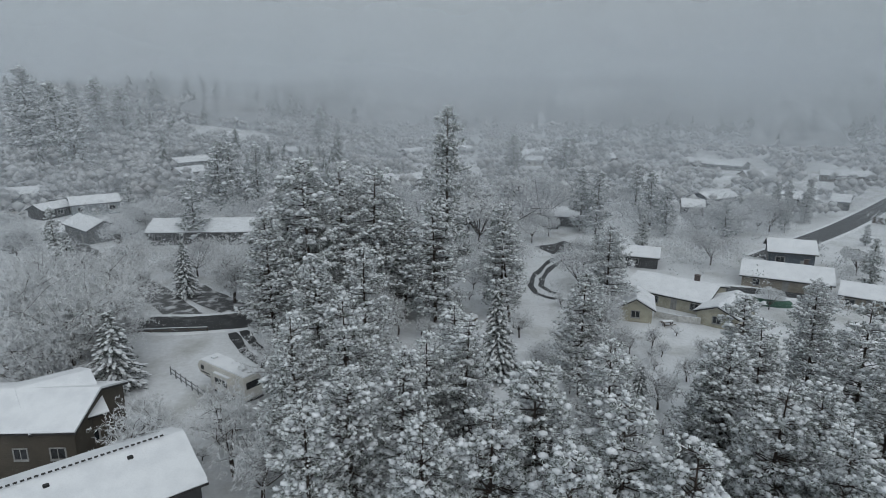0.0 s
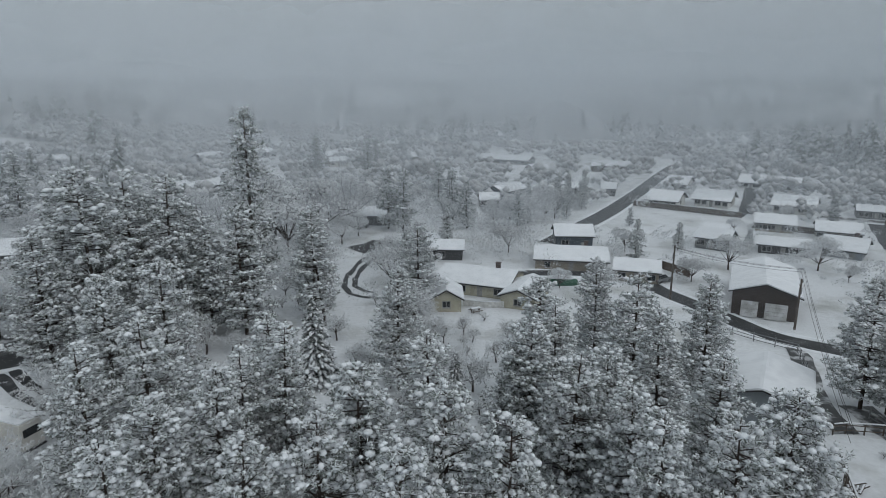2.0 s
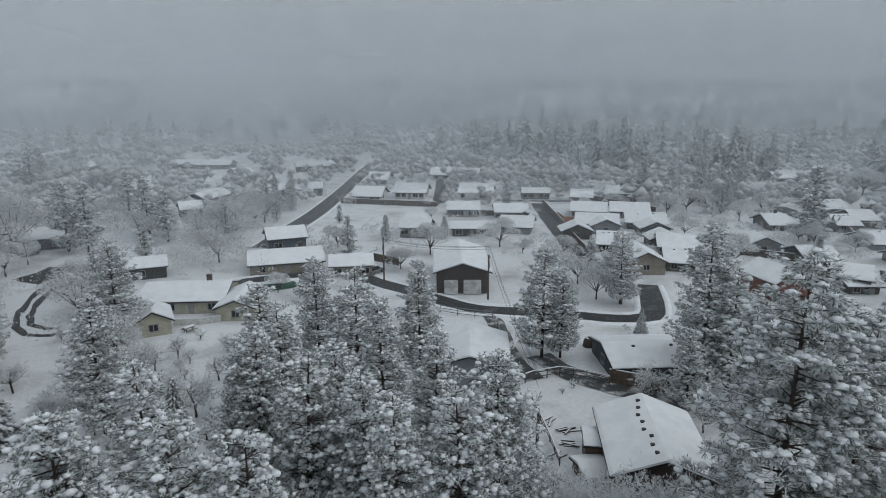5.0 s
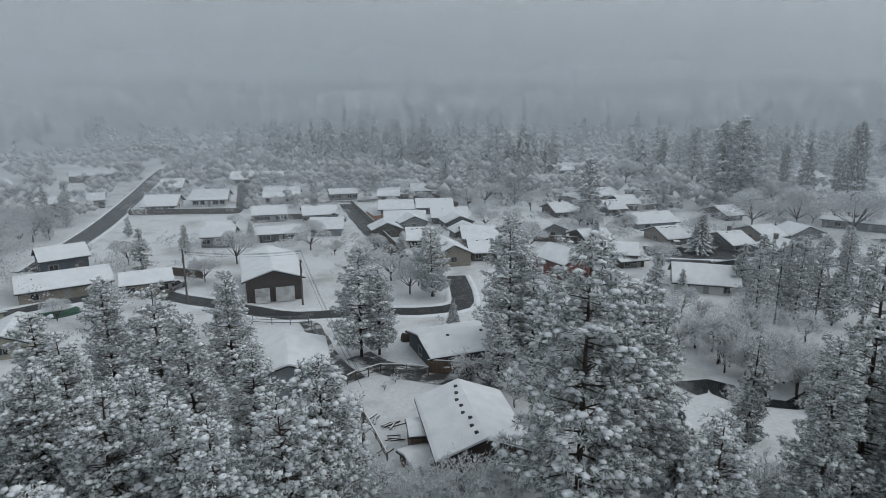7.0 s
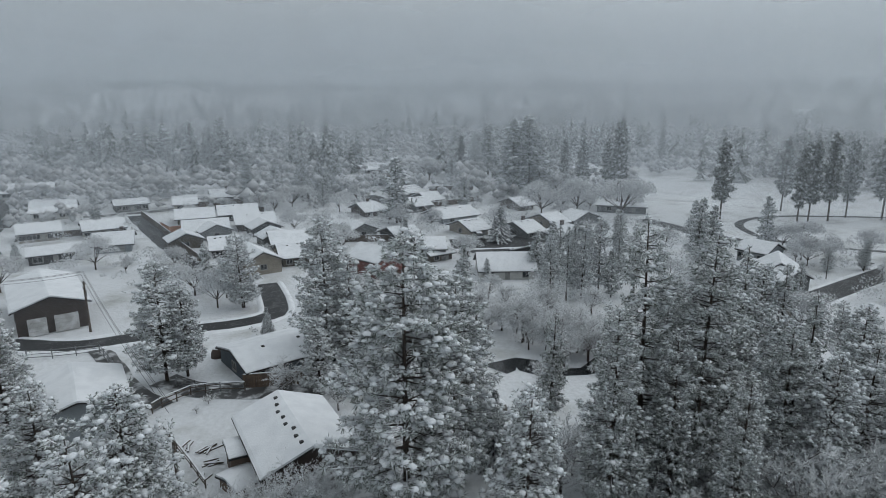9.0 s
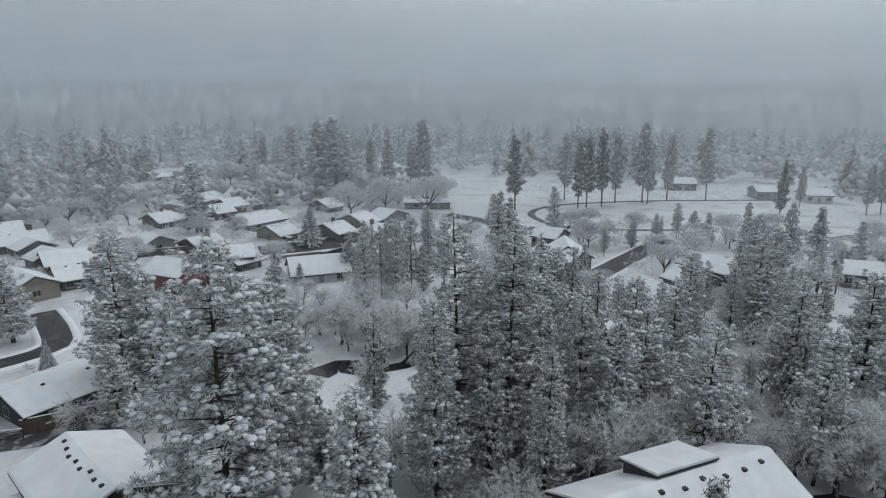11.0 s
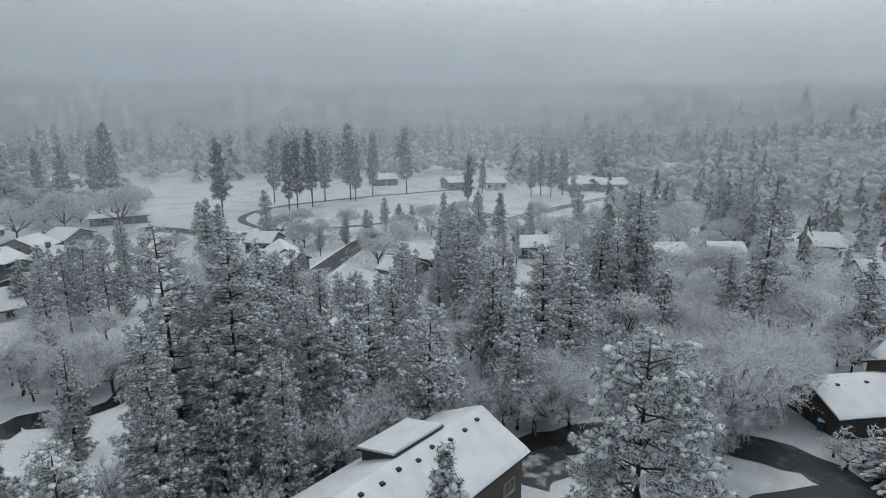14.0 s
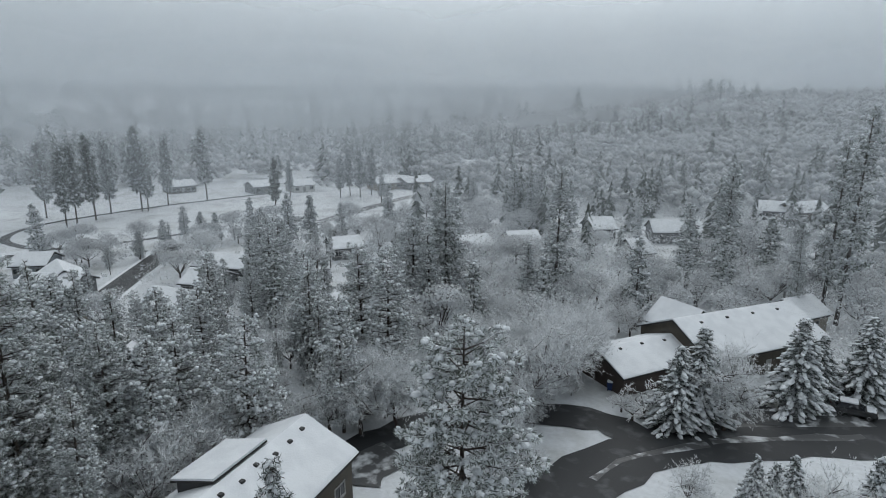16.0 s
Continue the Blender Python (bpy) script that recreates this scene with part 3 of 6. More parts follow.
def bare_tree_meshes(seed, h, wide, twigs=10, fine=1.0, mat=None, limbs=8, forks=6, sprays=5):
    """A leafless tree, its twigs white with rime: trunk and limbs, then thin twigs in a rounded crown."""
    rng = np.random.default_rng(seed)
    wood, frost = Soup(), Soup()
    w, c0 = wide * h * 0.5, 0.58 * h

    def spot(inner):
        d = rng.normal(size=3)
        d /= np.linalg.norm(d)
        return np.array([0, 0, c0]) + d * np.array([w, w, 0.42 * h]) * rng.uniform(inner, 1.0) ** 0.6

    def rimed(p, q, a, b):
        """Snow lying along the top of a limb."""
        up = np.array([0, 0, 1.0])
        frost.tube(p + up * a, q + up * b, a, b, 3)

    fork = np.array([rng.uniform(-0.04, 0.04) * h, rng.uniform(-0.04, 0.04) * h, 0.24 * h])
    r = 0.016 * h + 0.04
    wood.tube((0, 0, -0.4), fork, r * 1.25, r, 6)
    ends, starts = [], []
    for _ in range(limbs):
        e = fork + (spot(0.3) - fork) * 0.55
        wood.tube(fork, e, r * 0.6, r * 0.28, 4)
        rimed(fork, e, r * 0.4, r * 0.2)
        for _ in range(forks):
            g = spot(0.35)
            g = e + (g - e) * min(1.0, 0.38 * h / (np.linalg.norm(g - e) + 1e-6))
            m = e + (g - e) * rng.uniform(0.45, 0.6) + rng.normal(size=3) * 0.03 * h
            wood.tube(e, m, r * 0.25, r * 0.12, 3)
            wood.tube(m, g, r * 0.12, r * 0.05, 3)
            rimed(e, m, r * 0.2, r * 0.12)
            rimed(m, g, r * 0.12, r * 0.07)
            for _ in range(sprays):
                q = m + (g - m) * rng.uniform(0, 1)
                starts.append(q)
                ends.append(q + rng.normal(size=3) * 0.075 * h + (g - m) * 0.35)
    P, Q = np.array(starts), np.array(ends)
    n = len(P)
    u = rng.uniform(0, 1, (n, twigs, 1))
    c = P[:, None] + (Q - P)[:, None] * u
    d = rng.normal(size=(n, twigs, 3)) + (Q - P)[:, None] / (np.linalg.norm(Q - P, axis=1)[:, None, None] + 1e-6)
    d[..., 2] += 0.3
    d /= np.linalg.norm(d, axis=2, keepdims=True)
    ln = (0.24 + 0.010 * h) * rng.uniform(0.5, 1.3, (n, twigs, 1))
    s = np.cross(d, rng.normal(size=(n, twigs, 3)) * 0.5 + np.array([0, 0, 1.0]))
    s /= np.linalg.norm(s, axis=2, keepdims=True) + 1e-9
    t = 0.028 * fine
    v = np.stack([c - s * t, c + s * t, c + d * ln + s * t * 0.5, c + d * ln * 0.6 - s * t], 2).reshape(-1, 3)
    i = np.arange(n * twigs)[:, None] * 4
    frost.add(v, np.concatenate([i + np.array([[0, 1, 2]]), i + np.array([[0, 2, 3]])]))
    return wood.mesh("trunk", M_BARK), frost.mesh("crown", mat or M_TWIG)


def shell_shards(rng, centre, radii, count, size, loose=0.45):
    """Small rime flakes lying over a rounded lobe, facing outward, so that the lobe shades as a mass."""
    d = rng.normal(size=(count, 3))
    d[:, 2] = np.abs(d[:, 2]) * 1.0 - 0.25
    d /= np.linalg.norm(d, axis=1, keepdims=True)
    c = centre + d * radii * rng.uniform(0.72, 1.06, (count, 1))
    nrm = d + rng.normal(size=(count, 3)) * loose
    nrm /= np.linalg.norm(nrm, axis=1, keepdims=True)
    a = np.cross(nrm, rng.normal(size=(count, 3)))
    a /= np.linalg.norm(a, axis=1, keepdims=True) + 1e-9
    b = np.cross(nrm, a)
    k = size * rng.uniform(0.6, 1.4, (count, 1))
    return np.stack([c - a * k, c + a * k * 0.6 + b * k * 0.5, c + a * k * 0.4 - b * k * 0.7], 1).reshape(-1, 3)


def frost_tree_meshes(seed, h, wide, lobes=11, shards=230, size=0.2):
    """A leafless tree seen from afar, its fine twigs merged to soft rimed lobes with dark limbs between."""
    rng = np.random.default_rng(seed)
    wood, frost = Soup(), Soup()
    w = wide * h * 0.5
    fork = np.array([0, 0, 0.2 * h])
    wood.tube((0, 0, -0.4), fork, 0.02 * h + 0.04, 0.014 * h + 0.03, 6)
    for k in range(lobes):
        a, e = rng.uniform(0, 6.28), rng.uniform(-0.1, 1.0)
        q = math.sqrt(max(0.05, 1 - max(0, e) ** 2)) * rng.uniform(0.45, 0.8)
        c = np.array([math.cos(a) * w * q, math.sin(a) * w * q, (0.46 + 0.34 * e) * h])
        wood.tube(fork, c, 0.009 * h + 0.02, 0.02, 4)
        rad = np.array([w * 0.44, w * 0.44, 0.2 * h]) * rng.uniform(0.75, 1.15)
        v = shell_shards(rng, c, rad, shards, size)
        frost.add(v, np.arange(len(v)).reshape(-1, 3))
        for _ in range(5):
            d = rng.normal(size=3)
            d[2] = abs(d[2])
            d /= np.linalg.norm(d)
            wood.tube(c, c + d * rad * 1.0, 0.03, 0.015, 3)
    return wood.mesh("trunk", M_BARK), frost.mesh("crown", M_TWIG_FAR)


def tree_thing(name, meshes, names, label, category="tree"):
    t = new(name)
    for me, nm in zip(meshes, names):
        p = part(nm, me, t)
        if nm in ("foliage", "snow_load", "crown"):
            tagged(p, kind="stuff")
    return tagged(t, label, category)


PINE_PARTS, BARE_PARTS = ("trunk", "foliage", "snow_load"), ("trunk", "crown")
KINDS = {}


def plant(key, x, y, h, turn=None, squash=1.0):
    if key == "bare" and h > 9:
        key = "oak"
    pool, full = KINDS[key]
    k = PLANTED[key] = PLANTED.get(key, -1) + 1
    model, height = pool[k % len(pool)]
    rng = random.Random(int(x * 13 + y * 7) + k)
    s = h / height
    m = pose(x, y, ground_z(x, y), rng.uniform(-1.5, 1.5), rng.uniform(-1.5, 1.5), rng.uniform(0, 360) if turn is None else turn) @ Matrix.Diagonal((s * squash, s * squash, s, 1))
    if model.get("placed"):
        return copy_thing(model, m @ Matrix.Diagonal((*(1 / c for c in model.scale), 1)))
    model["placed"] = 1
    model.matrix_basis = m
    return model


PLANTED = {}


def add_kind(key, makers, names, name, label):
    KINDS[key] = ([(tree_thing(name, f(), names, label), h) for f, h in makers], label)


add_kind("pine", [((lambda s=s, h=h, w=w: pine_meshes(s, h, w, 0.12, 0.62, 6, 0.42, 0.5, 18, 0.62, 0.1, 0.18, 0.88, (0.3, 0.74), 0.82, 0.0, 0.16, thick=0.034)), h) for s, h, w in ((1, 17, 4.6), (2, 19, 4.2), (3, 16, 4.8), (4, 20, 4.4), (5, 18, 4.0))], PINE_PARTS, "pine_tree", "tall ponderosa pine with snow clumps on its branch tips")
add_kind("bigpine", [((lambda s=s: pine_meshes(s, 22, 5.2, 0.1, 0.8, 7, 0.52, 0.56, 38, 0.5, 0.5, 0.2, 0.75, (0.35, 0.72), 0.62, 0.3, 0.1, 0.06, 0.024)), 22) for s in (11, 12)], PINE_PARTS, "pine_tree", "broad old ponderosa pine, boughs half covered in snow")
add_kind("crownpine", [((lambda: pine_meshes(14, 21, 5.4, 0.16, 0.8, 6, 0.5, 0.5, 30, 0.25, 0.8, 0.25, 0.6, (0.3, 0.7), 0.8, 0.1, 0.2, 0.02, 0.036)), 21)], PINE_PARTS, "pine_tree", "round-crowned old pine with pillows of snow on its top boughs")
add_kind("tallpine", [((lambda s=s, h=h: pine_meshes(s, h, 3.5, 0.06, 0.62, 6, 0.46, 0.5, 32, 0.45, 0.25, 0.26, 0.6, (0.3, 0.62), 0.6, 0.3, 0.14, 0.08, 0.024)), h) for s, h in ((15, 24), (16, 23))], PINE_PARTS, "pine_tree", "tall open-crowned pine with dark trunk and patches of snow")
add_kind("slim", [((lambda s=s, h=h: conifer_meshes(s, h, 2.8, 0.2, 0.55, 4, 0.4, 0.46, 10, 0.06, 0.5, 0.5, gappy=0.28, width=0.11, long=1.6)), h) for s, h in ((21, 22), (22, 20), (23, 21))], PINE_PARTS, "pine_tree", "slim tall pine dusted with snow, bare lower trunk")
add_kind("fir", [((lambda s=s: fir_meshes(s, 9, 2.9)), 9) for s in (31, 32, 33)], PINE_PARTS, "fir_tree", "dense conical fir with drooping snow-laden boughs")
add_kind("mid", [((lambda s=s, h=h: conifer_meshes(s, h, 3.1, 0.1, 0.7, 5, 0.62, 0.75, 9, 0.06, 0.7, 0.5, gappy=0.15, width=0.17)), h) for s, h in ((41, 15), (42, 17), (43, 14), (44, 16))], PINE_PARTS, "conifer", "dark conifer dusted with snow among the houses")
add_kind("park", [((lambda s=s, h=h: conifer_meshes(s, h, 3.4, 0.24, 0.9, 6, 0.8, 0.85, 10, 0.06, 0.5, 0.2, M_NEEDLE_DARK, gappy=0.08, width=0.2)), h) for s, h in ((51, 21), (52, 23), (53, 20))], PINE_PARTS, "park_pine", "tall dark pine with a bare lower trunk in the park")
add_kind("bare", [((lambda s=s, h=h, w=w: bare_tree_meshes(s, h, w, 16, 1.0, None, 9, 7, 5)), h) for s, h, w in ((61, 9, 1.0), (62, 8, 1.2), (63, 10, 0.9), (64, 8, 1.1))], BARE_PARTS, "bare_tree", "leafless tree with rime-white twigs")
add_kind("oak", [((lambda s=s, h=h, w=w: bare_tree_meshes(s, h, w, 20, 0.85, None, 13, 8, 8)), h) for s, h, w in ((65, 12, 1.05), (66, 13, 0.95), (67, 11, 1.15))], BARE_PARTS, "bare_tree", "large leafless oak with rime-white twigs")
add_kind("frost", [((lambda s=s, h=h, w=w: frost_tree_meshes(s, h, w)), h) for s, h, w in ((71, 9, 1.1), (72, 8, 1.3), (73, 10, 1.0), (74, 7, 1.3))], BARE_PARTS, "frosted_tree", "round leafless tree grey-white with hoarfrost")
add_kind("bush", [((lambda s=s: bare_tree_meshes(s, 2.6, 1.5, 6, 1.0, None, 6, 4, 3)), 2.6) for s in (81, 82)], BARE_PARTS, "bush", "low leafless bush crusted with snow")

# ---- see-through sheets standing in for fog over the valley ----
def haze_sheet(radius, amount, top, white=1.0):
    """A see-through ring sheet that imitates fog haze: it lets most light through and scatters the rest."""
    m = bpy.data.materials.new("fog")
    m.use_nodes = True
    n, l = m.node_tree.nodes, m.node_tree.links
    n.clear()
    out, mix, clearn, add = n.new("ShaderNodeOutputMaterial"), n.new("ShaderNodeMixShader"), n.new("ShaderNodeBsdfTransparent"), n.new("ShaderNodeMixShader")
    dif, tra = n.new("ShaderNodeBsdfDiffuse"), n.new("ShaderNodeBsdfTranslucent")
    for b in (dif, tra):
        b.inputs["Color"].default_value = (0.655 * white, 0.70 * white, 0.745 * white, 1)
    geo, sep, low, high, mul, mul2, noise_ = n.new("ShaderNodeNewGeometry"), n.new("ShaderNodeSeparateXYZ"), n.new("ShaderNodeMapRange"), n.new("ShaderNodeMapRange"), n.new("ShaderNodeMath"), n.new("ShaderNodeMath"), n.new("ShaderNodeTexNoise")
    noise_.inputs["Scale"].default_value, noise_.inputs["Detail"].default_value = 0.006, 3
    # Fades at foot and top so the sheet's edges stay unseen.
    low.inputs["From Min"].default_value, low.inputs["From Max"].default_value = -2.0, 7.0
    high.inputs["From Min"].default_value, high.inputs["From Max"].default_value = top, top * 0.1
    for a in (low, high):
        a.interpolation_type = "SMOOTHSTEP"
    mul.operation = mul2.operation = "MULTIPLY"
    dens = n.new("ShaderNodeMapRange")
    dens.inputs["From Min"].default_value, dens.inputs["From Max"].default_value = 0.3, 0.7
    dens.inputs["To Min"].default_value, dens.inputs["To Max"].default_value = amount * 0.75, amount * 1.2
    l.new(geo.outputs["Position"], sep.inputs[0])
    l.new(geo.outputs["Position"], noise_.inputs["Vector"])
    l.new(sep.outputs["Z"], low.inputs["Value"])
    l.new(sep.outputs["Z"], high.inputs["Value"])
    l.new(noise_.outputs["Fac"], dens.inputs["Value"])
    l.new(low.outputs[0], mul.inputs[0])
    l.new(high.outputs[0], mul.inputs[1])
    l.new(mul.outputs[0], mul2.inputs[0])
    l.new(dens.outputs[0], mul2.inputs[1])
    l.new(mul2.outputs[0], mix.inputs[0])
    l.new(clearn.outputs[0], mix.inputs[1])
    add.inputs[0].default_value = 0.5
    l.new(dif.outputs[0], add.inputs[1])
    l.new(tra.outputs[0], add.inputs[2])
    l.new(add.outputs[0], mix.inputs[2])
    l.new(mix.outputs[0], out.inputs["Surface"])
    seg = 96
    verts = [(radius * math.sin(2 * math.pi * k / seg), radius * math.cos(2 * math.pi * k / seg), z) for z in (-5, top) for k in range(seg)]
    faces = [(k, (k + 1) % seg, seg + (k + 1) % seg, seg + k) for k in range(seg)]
    tagged(new("backdrop", mesh_of("backdrop", verts, faces, m, True)), "see-through grey sheet standing in for valley fog", "fog", kind="structure")


# Eight nested sheets add up to a haze that thickens with distance.
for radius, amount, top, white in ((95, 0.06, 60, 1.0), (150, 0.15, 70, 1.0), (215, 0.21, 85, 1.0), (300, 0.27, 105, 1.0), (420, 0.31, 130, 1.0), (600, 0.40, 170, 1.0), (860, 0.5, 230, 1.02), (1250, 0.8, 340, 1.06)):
    haze_sheet(radius, amount, top, white)

# ---- roads, tracks and water ----
road("road_1", [(-67.81, 80.08), (-53.51, 87.24), (-45.35, 88.18), (-35.5, 90.99), (-22.71, 95.43)], 8.0, M_ROAD, "wet black residential road between snowy verges")
road("road_2", [(-46.87, 91.39), (-60.91, 105.58), (-78.09, 121.05), (-103.07, 143.11), (-119.52, 155.73)], 5.2, M_SLUSH, "side road with wet wheel tracks in the snow", berm=False)
road("driveway_1", [(-37.46, 93.78), (-44.95, 99.08), (-53.24, 106.01)], 5.8, M_SLUSH, "slushy driveway beside the road", berm=False, lift=0.08)
for off in (0.0, 16.0):
    road("wheel_track", [(-36.7, 85.12), (-32.49, 78.58), (-27.72, 73.66), (-23.27, 70.23)] if off else [(-35.33, 86.12), (-31.6, 80.64), (-26.79, 75.49), (-22.84, 72.56)], 1.3, M_ROAD, "wet wheel track through the snow", berm=False, lift=0.07, category="track")
road("wheel_track", [(20.27, 137.27), (14.49, 126.33), (10.8, 114.65), (11.06, 107.28), (14.25, 103.94)], 1.1, M_ROAD, "curving wheel track through the snow", berm=False, category="track")
road("wheel_track", [(20.77, 133.78), (15.68, 124.24), (12.61, 114.58), (12.94, 109.4), (15.2, 106.92)], 1.0, M_ROAD, "curving wheel track through the snow", berm=False, category="track")
road("road_3", [(15.47, 139.3), (20.12, 141.78), (24.46, 146.1)], 8.0, M_ROAD, "dark wet turning place", berm=False)
road("road_4", [(63.02, 134.5), (81.07, 151.87), (100.86, 171.07), (133.41, 205.99), (173.4, 250.72), (197.88, 276.86)], 7.0, M_ROAD, "straight wet road across the valley")
road("road_7", [(124.84, 138.13), (131.23, 130.23), (138.1, 125.93)], 5.2, M_ROAD, "wet back lane behind low units")
road("road_8", [(104.15, 57.65), (95.53, 51.57), (88.48, 48.07), (83.69, 51.03), (79.59, 57.1), (75.41, 62.82), (69.83, 70.3), (68.45, 79.38), (66.77, 92.38), (64.22, 105.07), (42.66, 112.71)], 5.0, M_ROAD, "wet residential street curving past the workshop")
road("alley_1", [(160.6, 131.4), (139.9, 109.3), (126.6, 94.6), (113.7, 80.9), (104.8, 70.8)], 4.6, M_ROAD, "narrow wet alley between back fences", berm=False)
road("road_9", [(114.5, 180.8), (123.3, 166.3), (134.5, 152.1)], 5.2, M_ROAD, "wet lane in front of the apartments", berm=False)
road("lane_3", [(192.4, 216.3), (164.1, 184.6), (136.5, 154.3)], 4.2, M_ROAD, "wet lane between the apartments", berm=False, lift=0.07)
road("lane_4", [(155.2, 145.2), (167.7, 131.3), (182.0, 121.8)], 4.0, M_SLUSH, "slushy lane at the end of the alley", berm=False, lift=0.07)
road("road_16", [(214.3, 74.9), (198.9, 60.8), (184.2, 48.5)], 6.0, M_ROAD, "dark wet street between the fences", berm=False)
road("road_17", [(142.0, 25.0), (140.5, 16.0), (147.0, 6.0)], 9.0, M_ROAD, "wet turning place of the cul-de-sac", lift=0.06, berm=False)
road("road_10", [(144.35, 29.37), (147.25, 20.24), (153.41, 10.58), (174.13, 4.44)], 11.5, M_ROAD, "dark wet cul-de-sac among houses")
road("road_11", [(187.72, -19.72), (177.11, -28.06), (168.79, -34.23), (163.13, -41.17)], 5.8, M_ROAD, "dark wet path beside the park", berm=False)
road("road_12", [(102.44, -30.55), (115.02, -41.56), (126.66, -52.52), (147.0, -72.0)], 6.2, M_ROAD, "wet street beside the park houses")
road("road_13", [(22.4, -36.05), (23.0, -44.15), (22.5, -49.5), (20.9, -54.8), (17.9, -59.6), (13.8, -64.2), (6.9, -70.6), (-4.0, -79.5), (-14.0, -86.0)], 7.4, M_ROAD, "wide wet road curving between snowy verges", berm=False, rough=0.45)
road("road_15", [(20.6, -61.4), (16.6, -66.4), (11.0, -71.4), (3.0, -78.4)], 3.0, M_SLUSH, "slush-covered road edge", berm=False, rough=0.6)
road("road_14", [(20.9, -58.4), (24.1, -59.3), (27.8, -58.8), (31.6, -56.8), (35.9, -53.9), (40.17, -47.89), (42.65, -39.75), (43.58, -33.01)], 4.8, M_ROAD, "narrow wet side road through the trees", lift=0.07, berm=False, rough=0.45)
road("slush_strip", [(21.9, -48.6), (21.3, -53.1), (18.9, -57.5), (15.4, -61.9)], 1.0, M_SLUSH, "ridge of slush between wheel tracks", berm=False, lift=0.1, rough=0.4, category="slush")
road("slush_strip", [(15.4, -62.6), (10.4, -67.4), (3.0, -74.0)], 1.2, M_SLUSH, "ridge of slush between wheel tracks", berm=False, lift=0.1, rough=0.4, category="slush")
road("driveway_2", [(13.05, -69.33), (15.09, -72.67), (18.27, -76.05)], 9.2, M_ROAD, "bare wet asphalt driveway", berm=False, lift=0.09)
road("driveway_3", [(39.7, -40.11), (40.17, -35.84), (38.98, -33.3)], 5.8, M_SLUSH, "slushy parking place by the house", berm=False, lift=0.09)
road("lane_1", [(56.77, 45.54), (59.43, 52), (66.12, 61.01), (69.99, 66.55)], 2.8, M_SLUSH, "snowy lane with wet ruts", berm=False, lift=0.07)
road("lane_2", [(62.96, 50.19), (61.24, 43.63), (62.47, 36.86), (64.78, 30.03), (66.25, 24.48)], 3.7, M_SLUSH, "narrow slushy lane between fences", berm=False, lift=0.07)
road("water_1", [(74.9, 9.2), (78.2, 6.8), (75.9, 2.9), (77.0, -2.3), (80.3, -5.8), (83.1, -8.2)], 3.4, M_WATER, "dark open water of a winding creek", berm=False, category="water", rough=0.9)
road("water_2", [(79.51, 17.13), (80.39, 15.23), (81.39, 12.93)], 3.4, M_WATER, "dark creek between snowy banks", berm=False, category="water")
road("park_track", [(203.3, -139.4), (205.4, -116.3), (206.2, -95.0), (204.3, -73.3), (200.3, -57.8), (188.7, -47.1), (175.0, -46.3), (163.8, -52.4), (158.6, -70.4), (157.7, -86.7)], 2.2, M_ROAD, "dark walking track round the playing field", berm=False, category="track")
road("park_path", [(142.15, -112.53), (148.17, -136.17), (153.09, -157.28), (155.21, -171.8)], 4.6, M_SLUSH, "slushy path across the park", berm=False, category="track")

# open fields and yards
for cx, cy, r in ((235, -29, 20), (258, -42, 20), (218, -48, 16), (264, -68, 20), (182, -56, 16), (227, -81, 20), (185, -76, 16), (239, -110, 20), (173, -89, 16), (221, -125, 20), (184, -116, 16), (225, -151, 20), (167, -163, 20), (166, -176, 20), (151, -175, 20), (146, -120, 16), (145, -132, 16), (187.61, -61.46, 30), (217.67, -38.93, 34), (184.59, -90.07, 42), (185.57, -122.56, 30), (167.17, -155.24, 26), (167.11, -182.88, 18), (95.28, 145.61, 16), (110.85, 150.29, 14), (109.75, 149.31, 14), (-138.2, 359.14, 34), (115, 288.47, 20)):
    clear(cx, cy, r)
for cx, cy, r in ((1.64, 88.43, 9), (-40.33, 77.55, 11), (-33.88, 65.4, 9), (7.32, 91.89, 9), (54.88, 38.56, 9), (66.24, 44.27, 7), (68.34, 8.01, 10), (26.4, -52.55, 8), (13.95, -56.45, 6), (76.93, -43.47, 6), (89.54, 57.96, 8), (67.85, -2.09, 8), (-54.2, 131.94, 4)):
    clear(cx, cy, r)

# ---- houses near the camera ----
house(-42.45, 54.61, 44, 5.71, 12, 5.0, 1.9, W_BROWN, "brown lap-sided house under a thick snow roof", 2, 1, door=False)
long_house = house(-30.6, 41.34, 42.68, 14, 10.0, 4.6, 1.9, W_DARK, "long dark house with a snow-covered metal roof", 5, 2, vents=2)
house(52.2, 53.0, -134.67, 10.5, 9.4, 3.1, 1.35, W_BLUE, "blue-grey gabled workshop with deep roof snow", 2, 0, door=False)
house(71.39, 38.53, -38.49, 12.2, 9.8, 2.0, 1.15, W_NAVY, "slate-blue low house with snowy roof and skylight", 4, 1, vents=2)
house(49.27, 25.39, -138.39, 11.27, 8.6, 3.4, 1.6, W_ROSE, "dark red-brown house with a row of roof vents", 4, 1, vents=8)
STEEP = (38.5, -22.0, -72.5, 16.58)
steep_house = house(*STEEP, 9.6, 5.3, 2.3, W_BROWN, "steep snow-roofed house beside the side road", 4, 2, vents=8)
d1, d0 = STEEP[3] / 2 - 4.8, STEEP[3] / 2 - 10.9
part("dormer_wall", extrude_x("dormer_wall", [(4.0, 5.2), (4.0, 7.05), (0.5, 7.95), (0.5, 6.6)], d0 + 0.25, d1 - 0.25, W_DARK), steep_house, "dark clerestory wall")
